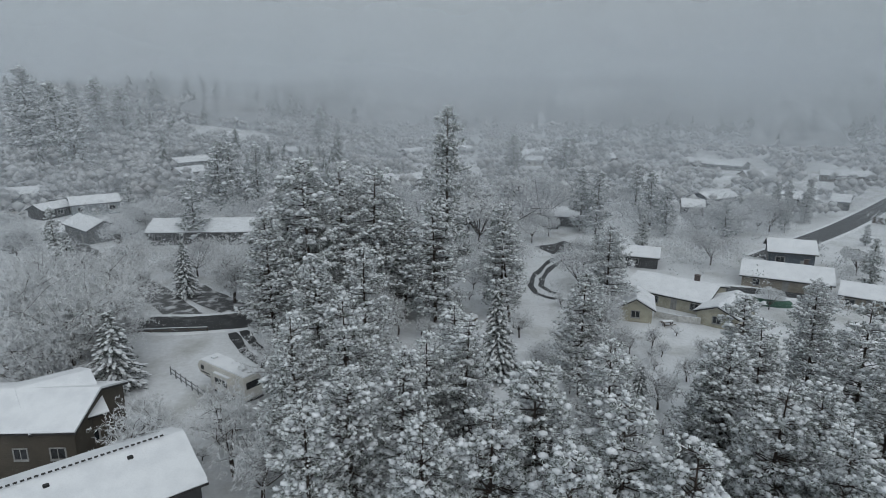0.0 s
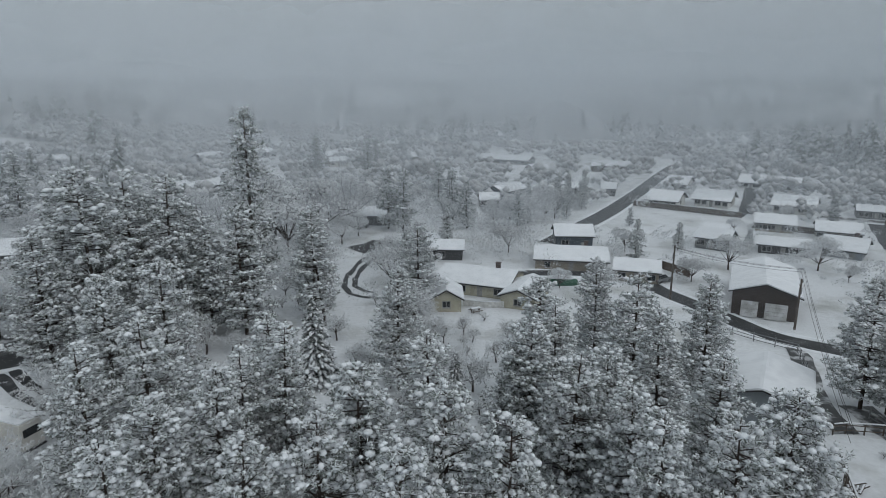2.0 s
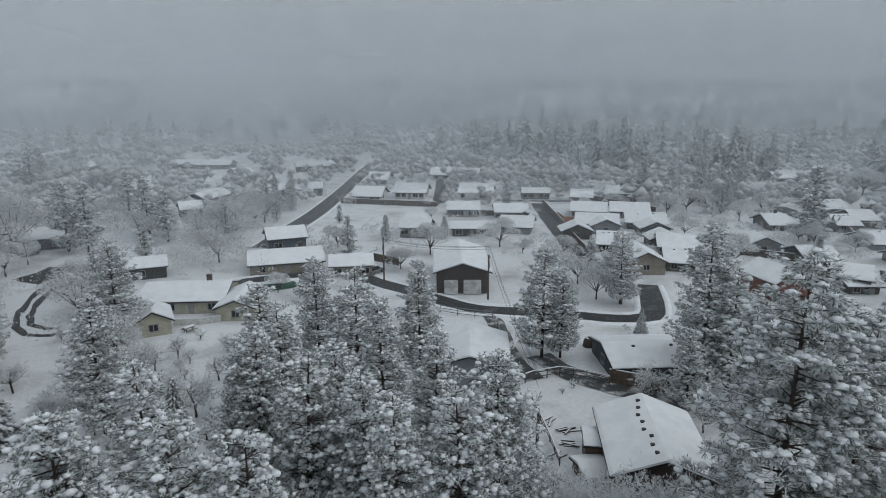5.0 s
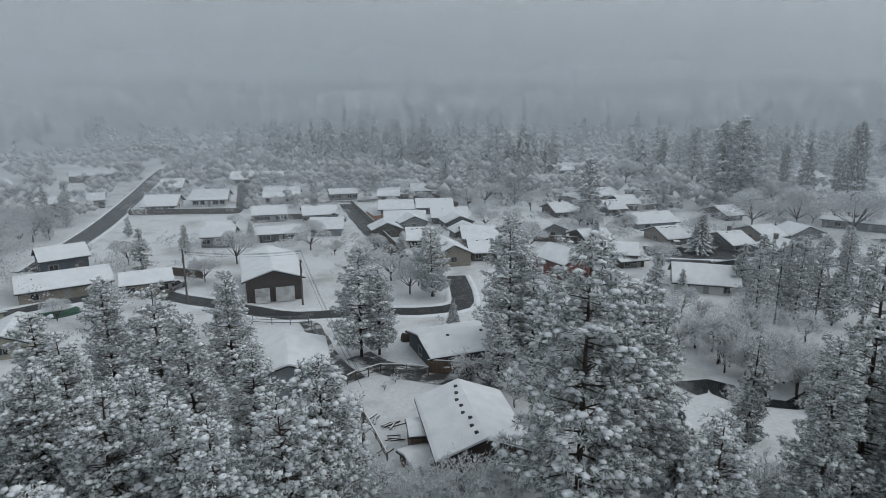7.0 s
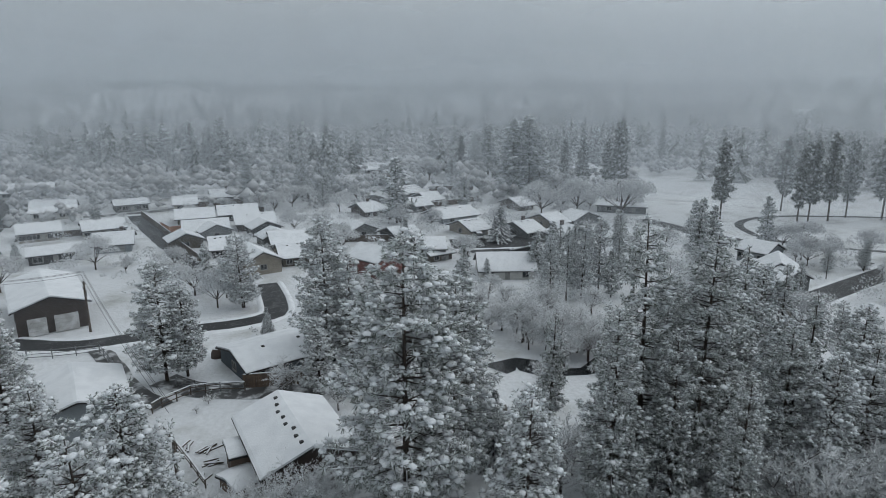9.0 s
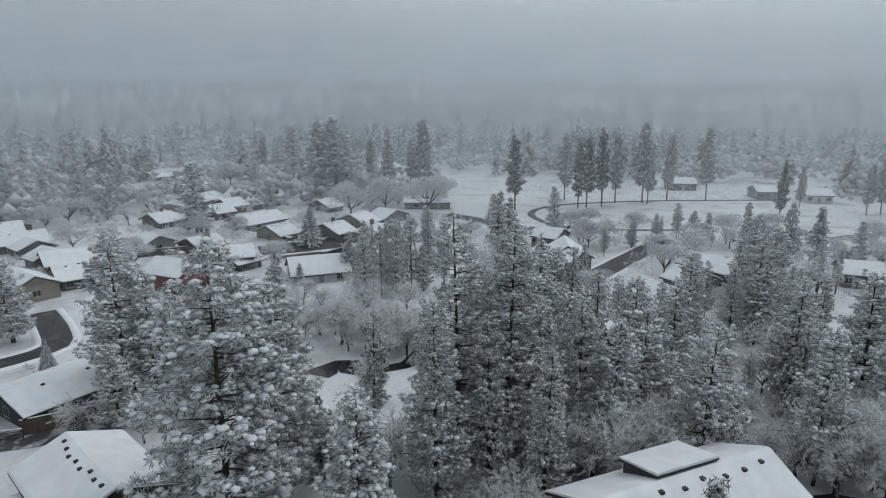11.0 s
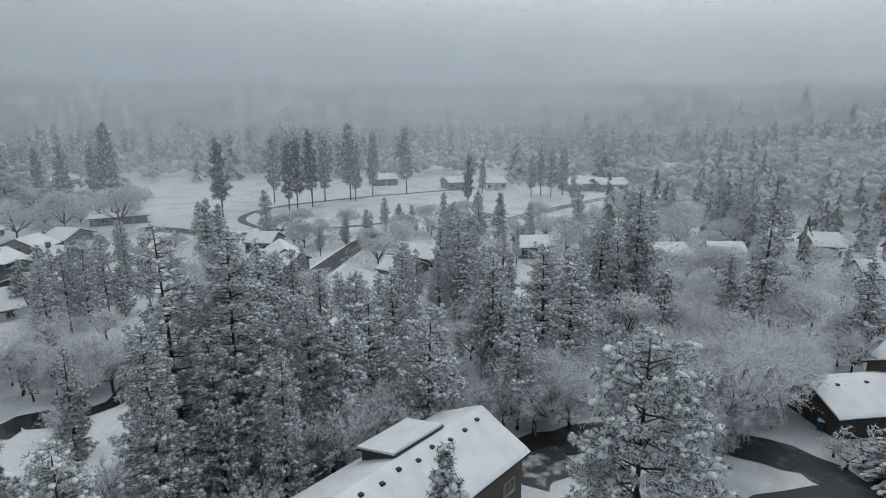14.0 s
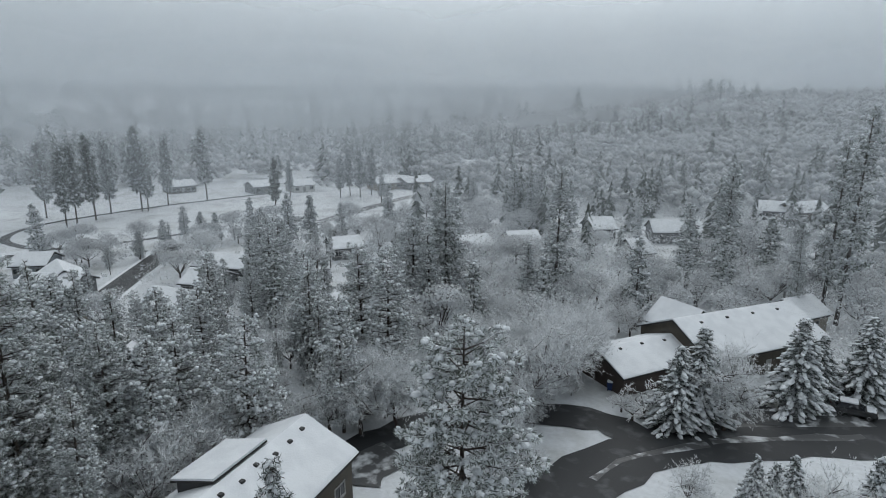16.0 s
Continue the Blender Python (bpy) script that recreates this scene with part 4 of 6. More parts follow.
part("dormer_roof", extrude_x("dormer_roof", [(4.4, 6.98), (4.4, 7.14), (0.1, 8.2), (0.1, 8.04)], d0, d1, M_EAVE), steep_house, "dark roof edge")
part("dormer_snow", extrude_x("dormer_snow", [(4.36, 7.15), (4.34, 7.36), (2.2, 7.9), (0.14, 8.4), (0.12, 8.2)], d0 + 0.04, d1 - 0.04, M_SNOW, 4, 0.025), steep_house, "smooth blanket of snow")
house(28.33, -73.9, -114.37, 12.46, 9.0, 2.6, 1.7, W_UMBER, "dark brown garage wing under smooth snow", 0, 0, door=False, vents=3)
house(20.61, -87.79, -118.56, 20.32, 13, 3.6, 3.0, W_BROWN, "large brown ranch house with a broad snow roof", 5, 1, vents=4)
house(27.48, -87.28, 159.73, 6.44, 6.5, 3.6, 2.6, W_DARK, "dark side wing with a sharp snowy gable", 1, 0, door=False)
house(15.89, -105.67, -116.58, 5.63, 7, 3.2, 1.8, W_TAN, "tan side garage behind the ranch house", 1, 1)

house(-46.92, 66.6, 38.64, 2.62, 4, 2.2, 0.8, W_DARK, "small dark garden shed under snow", 1, 0, name="garden_shed", door=False)

# ---- the workshop with two big doors ----
barn = house(80.03, 84.17, -130.91, 17.94, 9.4, 4.2, 1.5, W_UMBER, "dark brown two-door workshop with a snowy metal roof", 2, 0, over=0.7, door=False, name="workshop")

# ---- houses of the left side ----
house(-142.87, 184.57, 39.39, 12.92, 8, 2.7, 1.6, W_GREY, "grey long house on the slope")
house(-113.8, 174.24, 39.28, 12.42, 8, 3.4, 1.7, W_BLUE, "blue-grey house on the slope, snowy roof")
house(-122.91, 168.67, 72.86, 10.6, 6, 2.6, 1.3, W_DARK, "low dark garage joined to the slope house", 1, 0)
house(-96.71, 145.85, -36.27, 14.23, 7.5, 3.4, 1.8, W_GREY, "grey gabled garage with a white front", 2, 1)
house(-66.62, 145.83, 6.44, 25.45, 12, 3.2, 2.0, W_DARK, "dark long house with a wide snow roof", 5, 2)
house(-121.98, 254.55, 60.89, 15.91)
house(-112.66, 233.62, 61.59, 11.74, wall=W_BROWN)
house(-82.32, 212.71, 2.81, 11.84, wall=W_DARK)
house(-70.58, 196.37, -9.19, 10, 7)
house(-98.33, 310.56, 36.26, 10.81, wall=W_NAVY)
house(-82.19, 328.52, 20.15, 9.48, wall=W_GREY)
house(-38.11, 238.5, 43.86, 11.26, wall=W_TAN)
house(-28.15, 242.09, 51.77, 16.27, wall=W_DARK)
house(-37.95, 364.08, 45.11, 15.47)
house(-9.36, 382.6, 42.08, 12.85)
house(24.01, 171.54, -22.09, 11.41, 9, wall=W_DARK, label="dark low house with an open carport")
house(28.58, 321.13, 11.55, 9.71)
house(47.68, 444.41, -9.26, 11.01)
house(42.44, 374.31, 10.09, 9.25)
house(-9.18, 389.96, 13.11, 8.01)
house(114.52, 262.04, 2.41, 7.67)
house(103.93, 204.23, -7.93, 10.32, wall=W_DARK)
house(154.76, 265.06, -25.47, 20.01, 10, wall=W_BROWN)
house(77.73, 205.03, 33.31, 14.31, wall=W_NAVY)
house(65.06, 187.12, -12.11, 5.9, 7)
house(115.5, 199.19, -32.88, 4.62, 7)

# ---- the yellow house and its neighbours ----
house(35.2, 105.0, -37.57, 13.53, 11, 2.2, 1.5, W_YELLOW, "pale yellow bungalow with a snowy roof", 4, 1, chimney=True)
house(40.2, 95.2, 51.76, 9.5, 6.0, 2.2, 1.2, W_YELLOW, "pale yellow gabled wing", 1, 1, door=False)
house(26.08, 96.36, -103.98, 6.25, 5.0, 2.4, 1.4, W_YELLOW, "small pale yellow garden shed", 1, 1, name="garden_shed", door=False)
house(66.06, 129.3, -18.71, 8.34, 7.5, 3.6, 1.8, W_NAVY, "slate-blue house with a red deck", 2, 2)
house(58.9, 115.6, -25, 14.5, 11, 2.2, 1.6, wall=W_TAN, label="tan house under an unbroken snow roof", chimney=True)
house(67.3, 103.4, -33, 8.2, 8.5, 2.3, 1.2, wall=W_TAN, label="tan low garage with a flat snowy roof")
house(34.19, 129.11, -18.09, 8.98, 7, 2.4, 1.2, W_DARK, "low dark shed roof behind the yellow house", 1, 0)

# ---- apartments and units across the field ----
UNITS = "apartments across the field"
for args in ((150.0, 206.1, -50, 7.2), (122.4, 174.2, -50, 9.1), (138.4, 170.9, -50, 10.4), (180.1, 201.7, -50, 7.8), (186.7, 192.1, -50, 9.2), (154.6, 154.3, -50, 10.9)):
    house(*args, 11.0, 2.5, 2.3, W_WHITE, "pale apartment block with a porch and snowy roof", 5, 1, over=0.9, name="apartment_block", group=UNITS, sight=False)
for args in ((128.6, 134.2, -43, 9.2), (136.0, 121.5, -43, 9.5)):
    house(*args, 9.5, 2.2, 1.6, W_TAN, "long tan single-storey unit", 6, 1, group="long units")
house(99.13, 120.76, -51.96, 7.35, 7, wall=W_GREY)
house(169.6, 140.0, -43, 9.4, 7, 2.2, 1.2, W_GREY, "low grey row building at the lane's end", 5, 1)
house(111.5, 113.1, -43, 10.0, 8, 2.0, 1.0, W_DARK, "long low building behind the workshop under smooth snow", 3, 1)
house(108.5, 132.0, -43, 5.5, 5, 2.2, 0.5, W_TAN, "small open carport at the edge of the field", 0, 0, door=False)

# ---- the close streets ----
STREET_WALLS = (W_TAN, W_GREY, W_BROWN, W_DARK, W_GREY, W_UMBER, W_BLUE, W_DARK, W_TAN, W_BROWN, W_GREY)
for k, args in enumerate(((176.8, 125.1, -55, 6.4), (193.0, 121.6, -55, 7.1), (156.5, 108.0, -55, 9.4), (165.0, 99.3, -55, 10.3), (142.2, 95.2, -55, 10.4), (153.5, 87.3, -55, 9.7), (123.4, 107.4, -55, 7.6), (125.0, 79.4, -55, 5.5), (134.1, 67.5, -55, 8.4), (121.8, 60.7, -55, 5.5), (284.9, 99.2, -43, 9.3), (267.5, 81.6, -43, 6.0), (242.1, 72.5, -43, 10.9), (217.1, 61.8, -43, 7.9), (203.7, 49.7, -43, 5.5), (192.1, 50.9, -43, 5.5), (178.9, 63.2, -43, 5.5), (176.1, 35.8, -43, 12.3), (146.1, 42.8, -43, 6.3), (158.8, 27.4, -43, 5.5), (199.3, 18.5, -43, 5.5), (159.7, 13.1, -43, 5.5), (172.6, 7.0, -43, 5.5), (178.7, -1.5, 47, 5.5), (131.9, 31.8, -43, 5.5), (133.5, 6.8, -43, 5.5), (157.7, 1.2, 47, 5.5))):
    house(*args, 10.0, 2.0 if k < 10 else 1.7, 1.8, wall=STREET_WALLS[k % 11], front=2, over=0.8, vents=(0, 2, 0, 4)[k % 4], chimney=k % 5 == 1, group="houses along the street")
for k, args in enumerate(((136.1, 72.1, 47, 5.5), (139.0, 90.8, 47, 5.5), (145.8, 80.4, 47, 5.5), (148.3, 54.6, 47, 5.5), (128.0, 91.9, 47, 5.5))):
    house(*args, 7.5, 2.1, 1.6, wall=STREET_WALLS[(k * 3 + 1) % 11], front=1, group="houses along the street", sight=False)
house(113.2, 64.6, 47, 9.0, 7.5, 2.8, 1.8, W_TAN, "tan gabled house with one window", 2, 1, group="houses along the street", sight=False)
for args in ((289.21, 94.96, -95.61, 11.15), (2.04, 435.1, 54.74, 19.37), (27.96, 362.5, 48.34, 19.96), (8.36, 308.99, 37.65, 13.71), (66.91, 408.91, 39.14, 30.22), (70.38, 340.7, 37.64, 16.3), (122.5, 307.9, -43, 16.4), (113.7, 319.2, -43, 14.9), (305.05, -1, -42.61, 14.94)):
    house(*args, 10.0, 2.2, 1.9, group="houses along the street")
house(117.0, 39.4, 60, 9.0, 7.5, 3.4, 2.0, W_RED, "barn-red wooden house with a snowy gable", 2, 1)
house(121.3, 13.4, -75, 11.0, 9, 1.9, 2.4, W_WHITE, "white house with roof dormers under snow", 3, 1)
house(131.55, 31.47, -71.21, 6.01, 8, wall=W_GREY)

# ---- houses towards the park and the wooded slope ----
house(73.68, -28.35, 167.25, 6.28, 7, 3.2, 3.6, W_DARK, "dark chalet with a steep snowy gable", 2, 1)
for args in ((100.81, -34.74, -73.96, 3.92), (96.73, -46.78, -158.9, 8.74), (111.88, -65.35, -153.74, 10.87), (103.91, -56.53, -156, 6.44), (106.01, -91.48, -116.55, 6.79), (81.77, -84.56, -121.2, 6.08), (143.48, -40.74, -132.33, 6.31), (122.85, -37.18, -143.84, 10.59), (84.41, -111.66, -118.1, 7.41), (77.98, -123.21, -125.73, 7.12)):
    house(*args, 7.5, group="houses below the slope", sight=False)
house(126.06, -39.37, 167.7, 9.35, 7, 2.8, 2.2, W_GREY, "grey gabled house beside the playing field", 2, 1)
house(70.82, -58.15, -61.07, 7.18, 8, 3.0, 2.6, W_DARK, "dark steep-roofed house among pines", 2, 1)
for args in ((69.76, -147.92, -133.81, 6.32), (53.16, -156.36, -143.55, 11.66), (38.45, -201.31, -164.34, 9.71), (32.74, -204.45, -121.65, 12.76), (51.83, -129.05, -126.03, 4.14)):
    house(*args, 8, 3.0, 2.2, group="houses on the wooded slope")
for args in ((175.86, -240.59, -148.96, 16.71), (178.59, -183.04, -162.58, 12.72), (168.24, -185.57, -128.56, 9.67), (234.12, -118.68, -99.94, 10.04), (209.2, -139.34, -99.04, 9.85), (199.68, -150.84, -105.4, 8.68), (177.05, -175.71, -104.08, 11.21), (169.59, -185.42, -102.01, 12.8)):
    house(*args, 9, group="houses beyond the park", sight=False)


# ---- yard things ----
ME_VENT = boxes_mesh("ridge_vent", [((-0.14, -0.09, 0), (0.14, 0.09, 0.07))], M_EAVE)

def line_boxes(name, pts, mat, parent, half, z0, z1, step=None, label=""):
    """Straight bars from point to point, each a part."""
    for (x0, y0), (x1, y1) in zip(pts[:-1], pts[1:]):
        d = math.hypot(x1 - x0, y1 - y0)
        me = boxes_mesh(name, [((-d / 2, -half, z0), (d / 2, half, z1))], mat)
        part(name, me, parent, label, pose((x0 + x1) / 2, (y0 + y1) / 2, 0, 0, 0, math.degrees(math.atan2(y1 - y0, x1 - x0))))


def fence(pts, height, label, mat=None, rails=2, gap=2.4, boards=False, snow=True, name="fence", panel=False):
    """Posts, rails or boards, and a ridge of snow on top."""
    mat = mat or M_TIMBER
    f = tagged(new(name), label, "fence")
    post = boxes_mesh("post", [((-0.06, -0.06, -0.4), (0.06, 0.06, height))], mat, 0.015)
    board = boxes_mesh("board", [((-0.088, -0.015, 0.06), (0.088, 0.015, height - 0.03))], mat)
    for (x0, y0), (x1, y1) in zip(pts[:-1], pts[1:]):
        d = math.hypot(x1 - x0, y1 - y0)
        turn = math.degrees(math.atan2(y1 - y0, x1 - x0))
        n = max(1, round(d / gap))
        for k in range(n + 1):
            u = k / n
            part("post", post, f, "", pose(x0 + (x1 - x0) * u, y0 + (y1 - y0) * u, 0, 0, 0, turn))
        if boards:
            m = int(d / 0.19)
            for k in range(m):
                u = (k + 0.5) / m
                part("board", board, f, "", pose(x0 + (x1 - x0) * u, y0 + (y1 - y0) * u, 0, 0, 0, turn))
    if panel:
        line_boxes("panel", pts, mat, f, 0.03, 0.06, height - 0.03)
    for k in range(rails):
        z = height * (k + 0.75) / (rails + 0.2)
        line_boxes("rail", pts, mat, f, 0.03 if not boards else 0.045, z - 0.05, z + 0.04)
    if snow:
        line_boxes("snow_cap", pts, M_SNOW, f, 0.07, height, height + 0.09, label="ridge of snow")
    for x, y in pts:
        clear(x, y, 1.5)
    return f


def pole(x, y, h, turn):
    p = new("utility_pole")
    p.matrix_world = pose(x, y, 0, 0, 0, turn)
    s = Soup()
    s.tube((0, 0, -0.5), (0, 0, h), 0.19, 0.13, 9)
    part("mast", s.mesh("mast", M_TIMBER), p)
    part("crossarm", boxes_mesh("crossarm", [((-1.2, -0.06, h - 0.75), (1.2, 0.06, h - 0.62))], M_TIMBER, 0.015), p)
    s = Soup()
    s.tube((0.32, 0, h - 2.4), (0.32, 0, h - 1.5), 0.22, 0.22, 10)
    part("transformer", s.mesh("transformer", M_METAL), p, "grey transformer can")
    for k in (-1.1, -0.5, 0.5, 1.1):
        s = Soup()
        s.tube((k, 0, h - 0.62), (k, 0, h - 0.42), 0.05, 0.03, 6)
        part("insulator", s.mesh("insulator", M_METAL), p)
    clear(x, y, 2)
    return tagged(p, "weathered wooden utility pole with a crossarm", "pole")


def wire(a, b, sag):
    """One sagging cable as a single closed tube."""
    n, w = 14, 0.022
    side = Vector((b[1] - a[1], a[0] - b[0], 0)).normalized() * w
    verts, faces = [], []
    for k in range(n + 1):
        p = Vector(a).lerp(Vector(b), k / n) - Vector((0, 0, sag * 4 * (k / n) * (1 - k / n)))
        verts += [p + side, p + Vector((0, 0, w)), p - side, p - Vector((0, 0, w))]
    for k in range(n):
        for j in range(4):
            p, q = 4 * k + j, 4 * k + (j + 1) % 4
            faces.append((p, q, q + 4, p + 4))
    faces += [(3, 2, 1, 0), (4 * n, 4 * n + 1, 4 * n + 2, 4 * n + 3)]
    tagged(new("overhead_wire", mesh_of("overhead_wire", verts, faces, M_BLACK)), "thin overhead wire with a trace of snow", "wire", "wires over the street")


def vehicle(x, y, turn, mat, label, tall=0.0, snow=True, name="car"):
    c = new(name)
    c.matrix_world = pose(x, y, ground_z(x, y) + 0.05, 0, 0, turn)
    tagged(c, label, "car")
    body = [(-2.2, 0.45), (-2.25, 0.8), (-2.0, 0.95 + tall * 0.3), (1.1, 1.0), (2.1, 0.86), (2.25, 0.6), (2.2, 0.35), (-2.1, 0.35)]
    cabin = [(-1.9 - tall * 0.1, 0.93), (-1.45 - tall * 0.3, 1.5 + tall), (0.25, 1.52 + tall), (1.05, 0.98)]

    def shell(nm, prof, half, top, mt):
        v = [(px, s * (half if pz < 1.1 else top), pz) for s in (-1, 1) for px, pz in prof]
        n = len(prof)
        f = [tuple(range(n)), tuple(range(2 * n - 1, n - 1, -1))] + [(k, k + n, (k + 1) % n + n, (k + 1) % n) for k in range(n)]
        me = mesh_of(nm, v, f, mt)
        bm = bmesh.new()
        bm.from_mesh(me)
        bmesh.ops.recalc_face_normals(bm, faces=bm.faces[:])
        bmesh.ops.bevel(bm, geom=bm.edges[:], offset=0.06, segments=2, affect="EDGES")
        bm.to_mesh(me)
        bm.free()
        return me

    part("body", shell("body", body, 0.9, 0.85, mat), c)
    part("cabin", shell("cabin", cabin, 0.82, 0.66, M_GLASS), c, "dark glass cabin")
    part("roof_panel", boxes_mesh("roof_panel", [((-1.45 - tall * 0.3, -0.66, 1.5 + tall), (0.25, 0.66, 1.56 + tall))], mat, 0.02), c)
    if snow:
        part("snow_cover", boxes_mesh("snow_cover", [((-1.5 - tall * 0.3, -0.7, 1.56 + tall), (0.3, 0.7, 1.74 + tall)), ((1.15, -0.75, 0.98), (2.05, 0.75, 1.08))], M_SNOW, 0.05), c, "snow on roof and bonnet")
    for wx in (-1.35, 1.4):
        for wy in (-0.85, 0.85):
            s = Soup()
            s.tube((wx, wy - 0.1, 0.33), (wx, wy + 0.1, 0.33), 0.33, 0.33, 14)
            s.tube((wx, wy - 0.1, 0.33), (wx, wy - 0.1001, 0.33), 0.33, 0.0, 14)
            s.tube((wx, wy + 0.1, 0.33), (wx, wy + 0.1001, 0.33), 0.33, 0.0, 14)
            w = part("wheel", s.mesh("wheel", M_BLACK), c)
            s = Soup()
            e = 0.115 if wy > 0 else -0.115
            s.tube((wx, wy + e * 0.9, 0.33), (wx, wy + e, 0.33), 0.19, 0.15, 10)
            part("rim", s.mesh("rim", M_METAL), w)
    for wy in (-0.6, 0.6):
        part("headlight", boxes_mesh("headlight", [((2.14, wy - 0.2, 0.62), (2.26, wy + 0.2, 0.76))], M_FRAME, 0.02), c)
        part("tail_light", boxes_mesh("tail_light", [((-2.3, wy - 0.15, 0.66), (-2.2, wy + 0.15, 0.8))], W_RED, 0.02), c)
    clear(x, y, 3)
    return c


def camper(x, y, rot, L):
    """Fifth-wheel trailer: nose over the hitch at -x, big rear window at +x."""
    t = new("travel_trailer")
    t.matrix_world = pose(x, y, 0.05, 0, 0, rot)
    tagged(t, "cream fifth-wheel travel trailer with dark swooshes, snow on roof", "trailer")
    a, w = L / 2, 1.25
    prof = [(-a, 2.3), (-a - 0.25, 2.9), (-a + 0.35, 3.62), (a, 3.62), (a, 0.75), (-a + 2.5, 0.75), (-a + 2.3, 1.75), (-a + 0.3, 1.95)]
    v = [(px, s * w, pz) for s in (-1, 1) for px, pz in prof]
    n = len(prof)
    me = mesh_of("body", v, [tuple(range(n)), tuple(range(2 * n - 1, n - 1, -1))] + [(k, k + n, (k + 1) % n + n, (k + 1) % n) for k in range(n)], M_RV)
    bm = bmesh.new()
    bm.from_mesh(me)
    bmesh.ops.recalc_face_normals(bm, faces=bm.faces[:])
    bmesh.ops.bevel(bm, geom=bm.edges[:], offset=0.09, segments=3, affect="EDGES")
    bm.to_mesh(me)
    bm.free()
    part("body", me, t)
    part("roof_snow", boxes_mesh("roof_snow", [((-a + 0.4, -w + 0.03, 3.6), (a - 0.03, w - 0.03, 3.78))], M_SNOW, 0.07), t, "blanket of snow")
    for vx in (-a + 1.6, a - 1.8):
        part("roof_vent", boxes_mesh("roof_vent", [((vx - 0.35, -0.3, 3.75), (vx + 0.35, 0.35, 3.98))], M_SNOW, 0.05), t, "snow-capped roof vent")
    part("slide_out", boxes_mesh("slide_out", [((-0.9, -w - 0.45, 0.95), (2.1, -w + 0.1, 3.0))], M_RV, 0.04), t)
    part("slide_out_snow", boxes_mesh("slide_out_snow", [((-0.88, -w - 0.43, 3.0), (2.08, -w - 0.02, 3.1))], M_SNOW, 0.03), t, "strip of snow")
    for nm, lo, hi, mt, lb in (("window", (-0.5, -w - 0.49, 1.8), (0.7, -w - 0.44, 2.6), M_GLASS, "dark window"), ("window", (1.0, -w - 0.49, 1.8), (1.8, -w - 0.44, 2.6), M_GLASS, "dark window"),
                               ("window", (-a + 0.55, -w - 0.03, 2.55), (-a + 1.15, -w + 0.02, 3.1), M_GLASS, "small dark window"), ("door", (-2.0, -w - 0.04, 0.9), (-1.3, -w + 0.02, 2.8), M_FRAME, "cream entry door"),
                               ("rear_window", (a - 0.02, -0.95, 2.1), (a + 0.04, 0.95, 2.95), M_GLASS, "wide dark rear window"), ("bumper", (a - 0.05, -1.2, 0.55), (a + 0.2, 1.2, 0.72), M_BLACK, "black rear bumper"),
                               ("stripe", (-a + 0.5, -w - 0.025, 2.2), (-a + 2.4, -w + 0.02, 2.32), M_BLACK, "dark swoosh"), ("stripe", (-a + 1.4, -w - 0.025, 1.9), (-1.9, -w + 0.02, 2.0), M_BLACK, "dark swoosh"), ("stripe", (a - 1.9, -w - 0.025, 1.25), (a - 0.2, -w + 0.02, 1.42), M_TIMBER, "tan swoosh")):
        part(nm, boxes_mesh(nm, [(lo, hi)], mt, 0.015), t, lb)
    for wx in (0.7, 1.65):
        for wy in (-1.05, 1.05):
            s = Soup()
            s.tube((wx, wy - 0.12, 0.4), (wx, wy + 0.12, 0.4), 0.4, 0.4, 14)
            for e in (-0.12, 0.12):
                s.tube((wx, wy + e, 0.4), (wx, wy + e * 1.01, 0.4), 0.4, 0.0, 14)
            part("wheel", s.mesh("wheel", M_BLACK), t)
    for wy in (-0.8, 0.8):
        part("landing_leg", boxes_mesh("landing_leg", [((-a + 2.5, wy - 0.06, -0.05), (-a + 2.62, wy + 0.06, 1.0))], M_BLACK), t)
    clear(x, y, 7)


def mound(name, x, y, turn, size, mat, label, category, squash=1.0, cap=None):
    """A rounded covered shape: a tarp, a dome or a heap, with snow on top if wanted."""
    t = new(name)
    t.matrix_world = pose(x, y, ground_z(x, y), 0, 0, turn)
    tagged(t, label, category)

    def dome(nm, k0, k1, grow, mt):
        rng, v, f, n, rows = random.Random(3), [], [], 20, 6
        for i in range(rows + 1):
            e = math.pi / 2 * (k0 + (k1 - k0) * i / rows)
            for k in range(n):
                q = 2 * math.pi * k / n
                r = math.cos(e) ** squash * (1 + rng.uniform(-0.03, 0.03))
                v.append((size[0] / 2 * r * math.cos(q) * grow, size[1] / 2 * r * math.sin(q) * grow, size[2] * math.sin(e) * (1 + 0.02 * (grow > 1)) + (grow - 1) * 0.8 - (0.05 if k0 == 0 else 0)))
        for i in range(rows):
            for k in range(n):
                p, q = i * n + k, i * n + (k + 1) % n
                f.append((p, q, q + n, p + n))
        f.append(tuple(range(rows * n, rows * n + n)))
        return mesh_of(nm, v, f, mt, True)

    part("cover", dome("cover", 0.0, 0.97, 1.0, mat), t)
    if cap:
        part("snow_cap", dome("snow_cap", cap, 0.98, 1.04, M_SNOW), t, "patch of snow on top")
    clear(x, y, max(size[:2]) * 0.7)


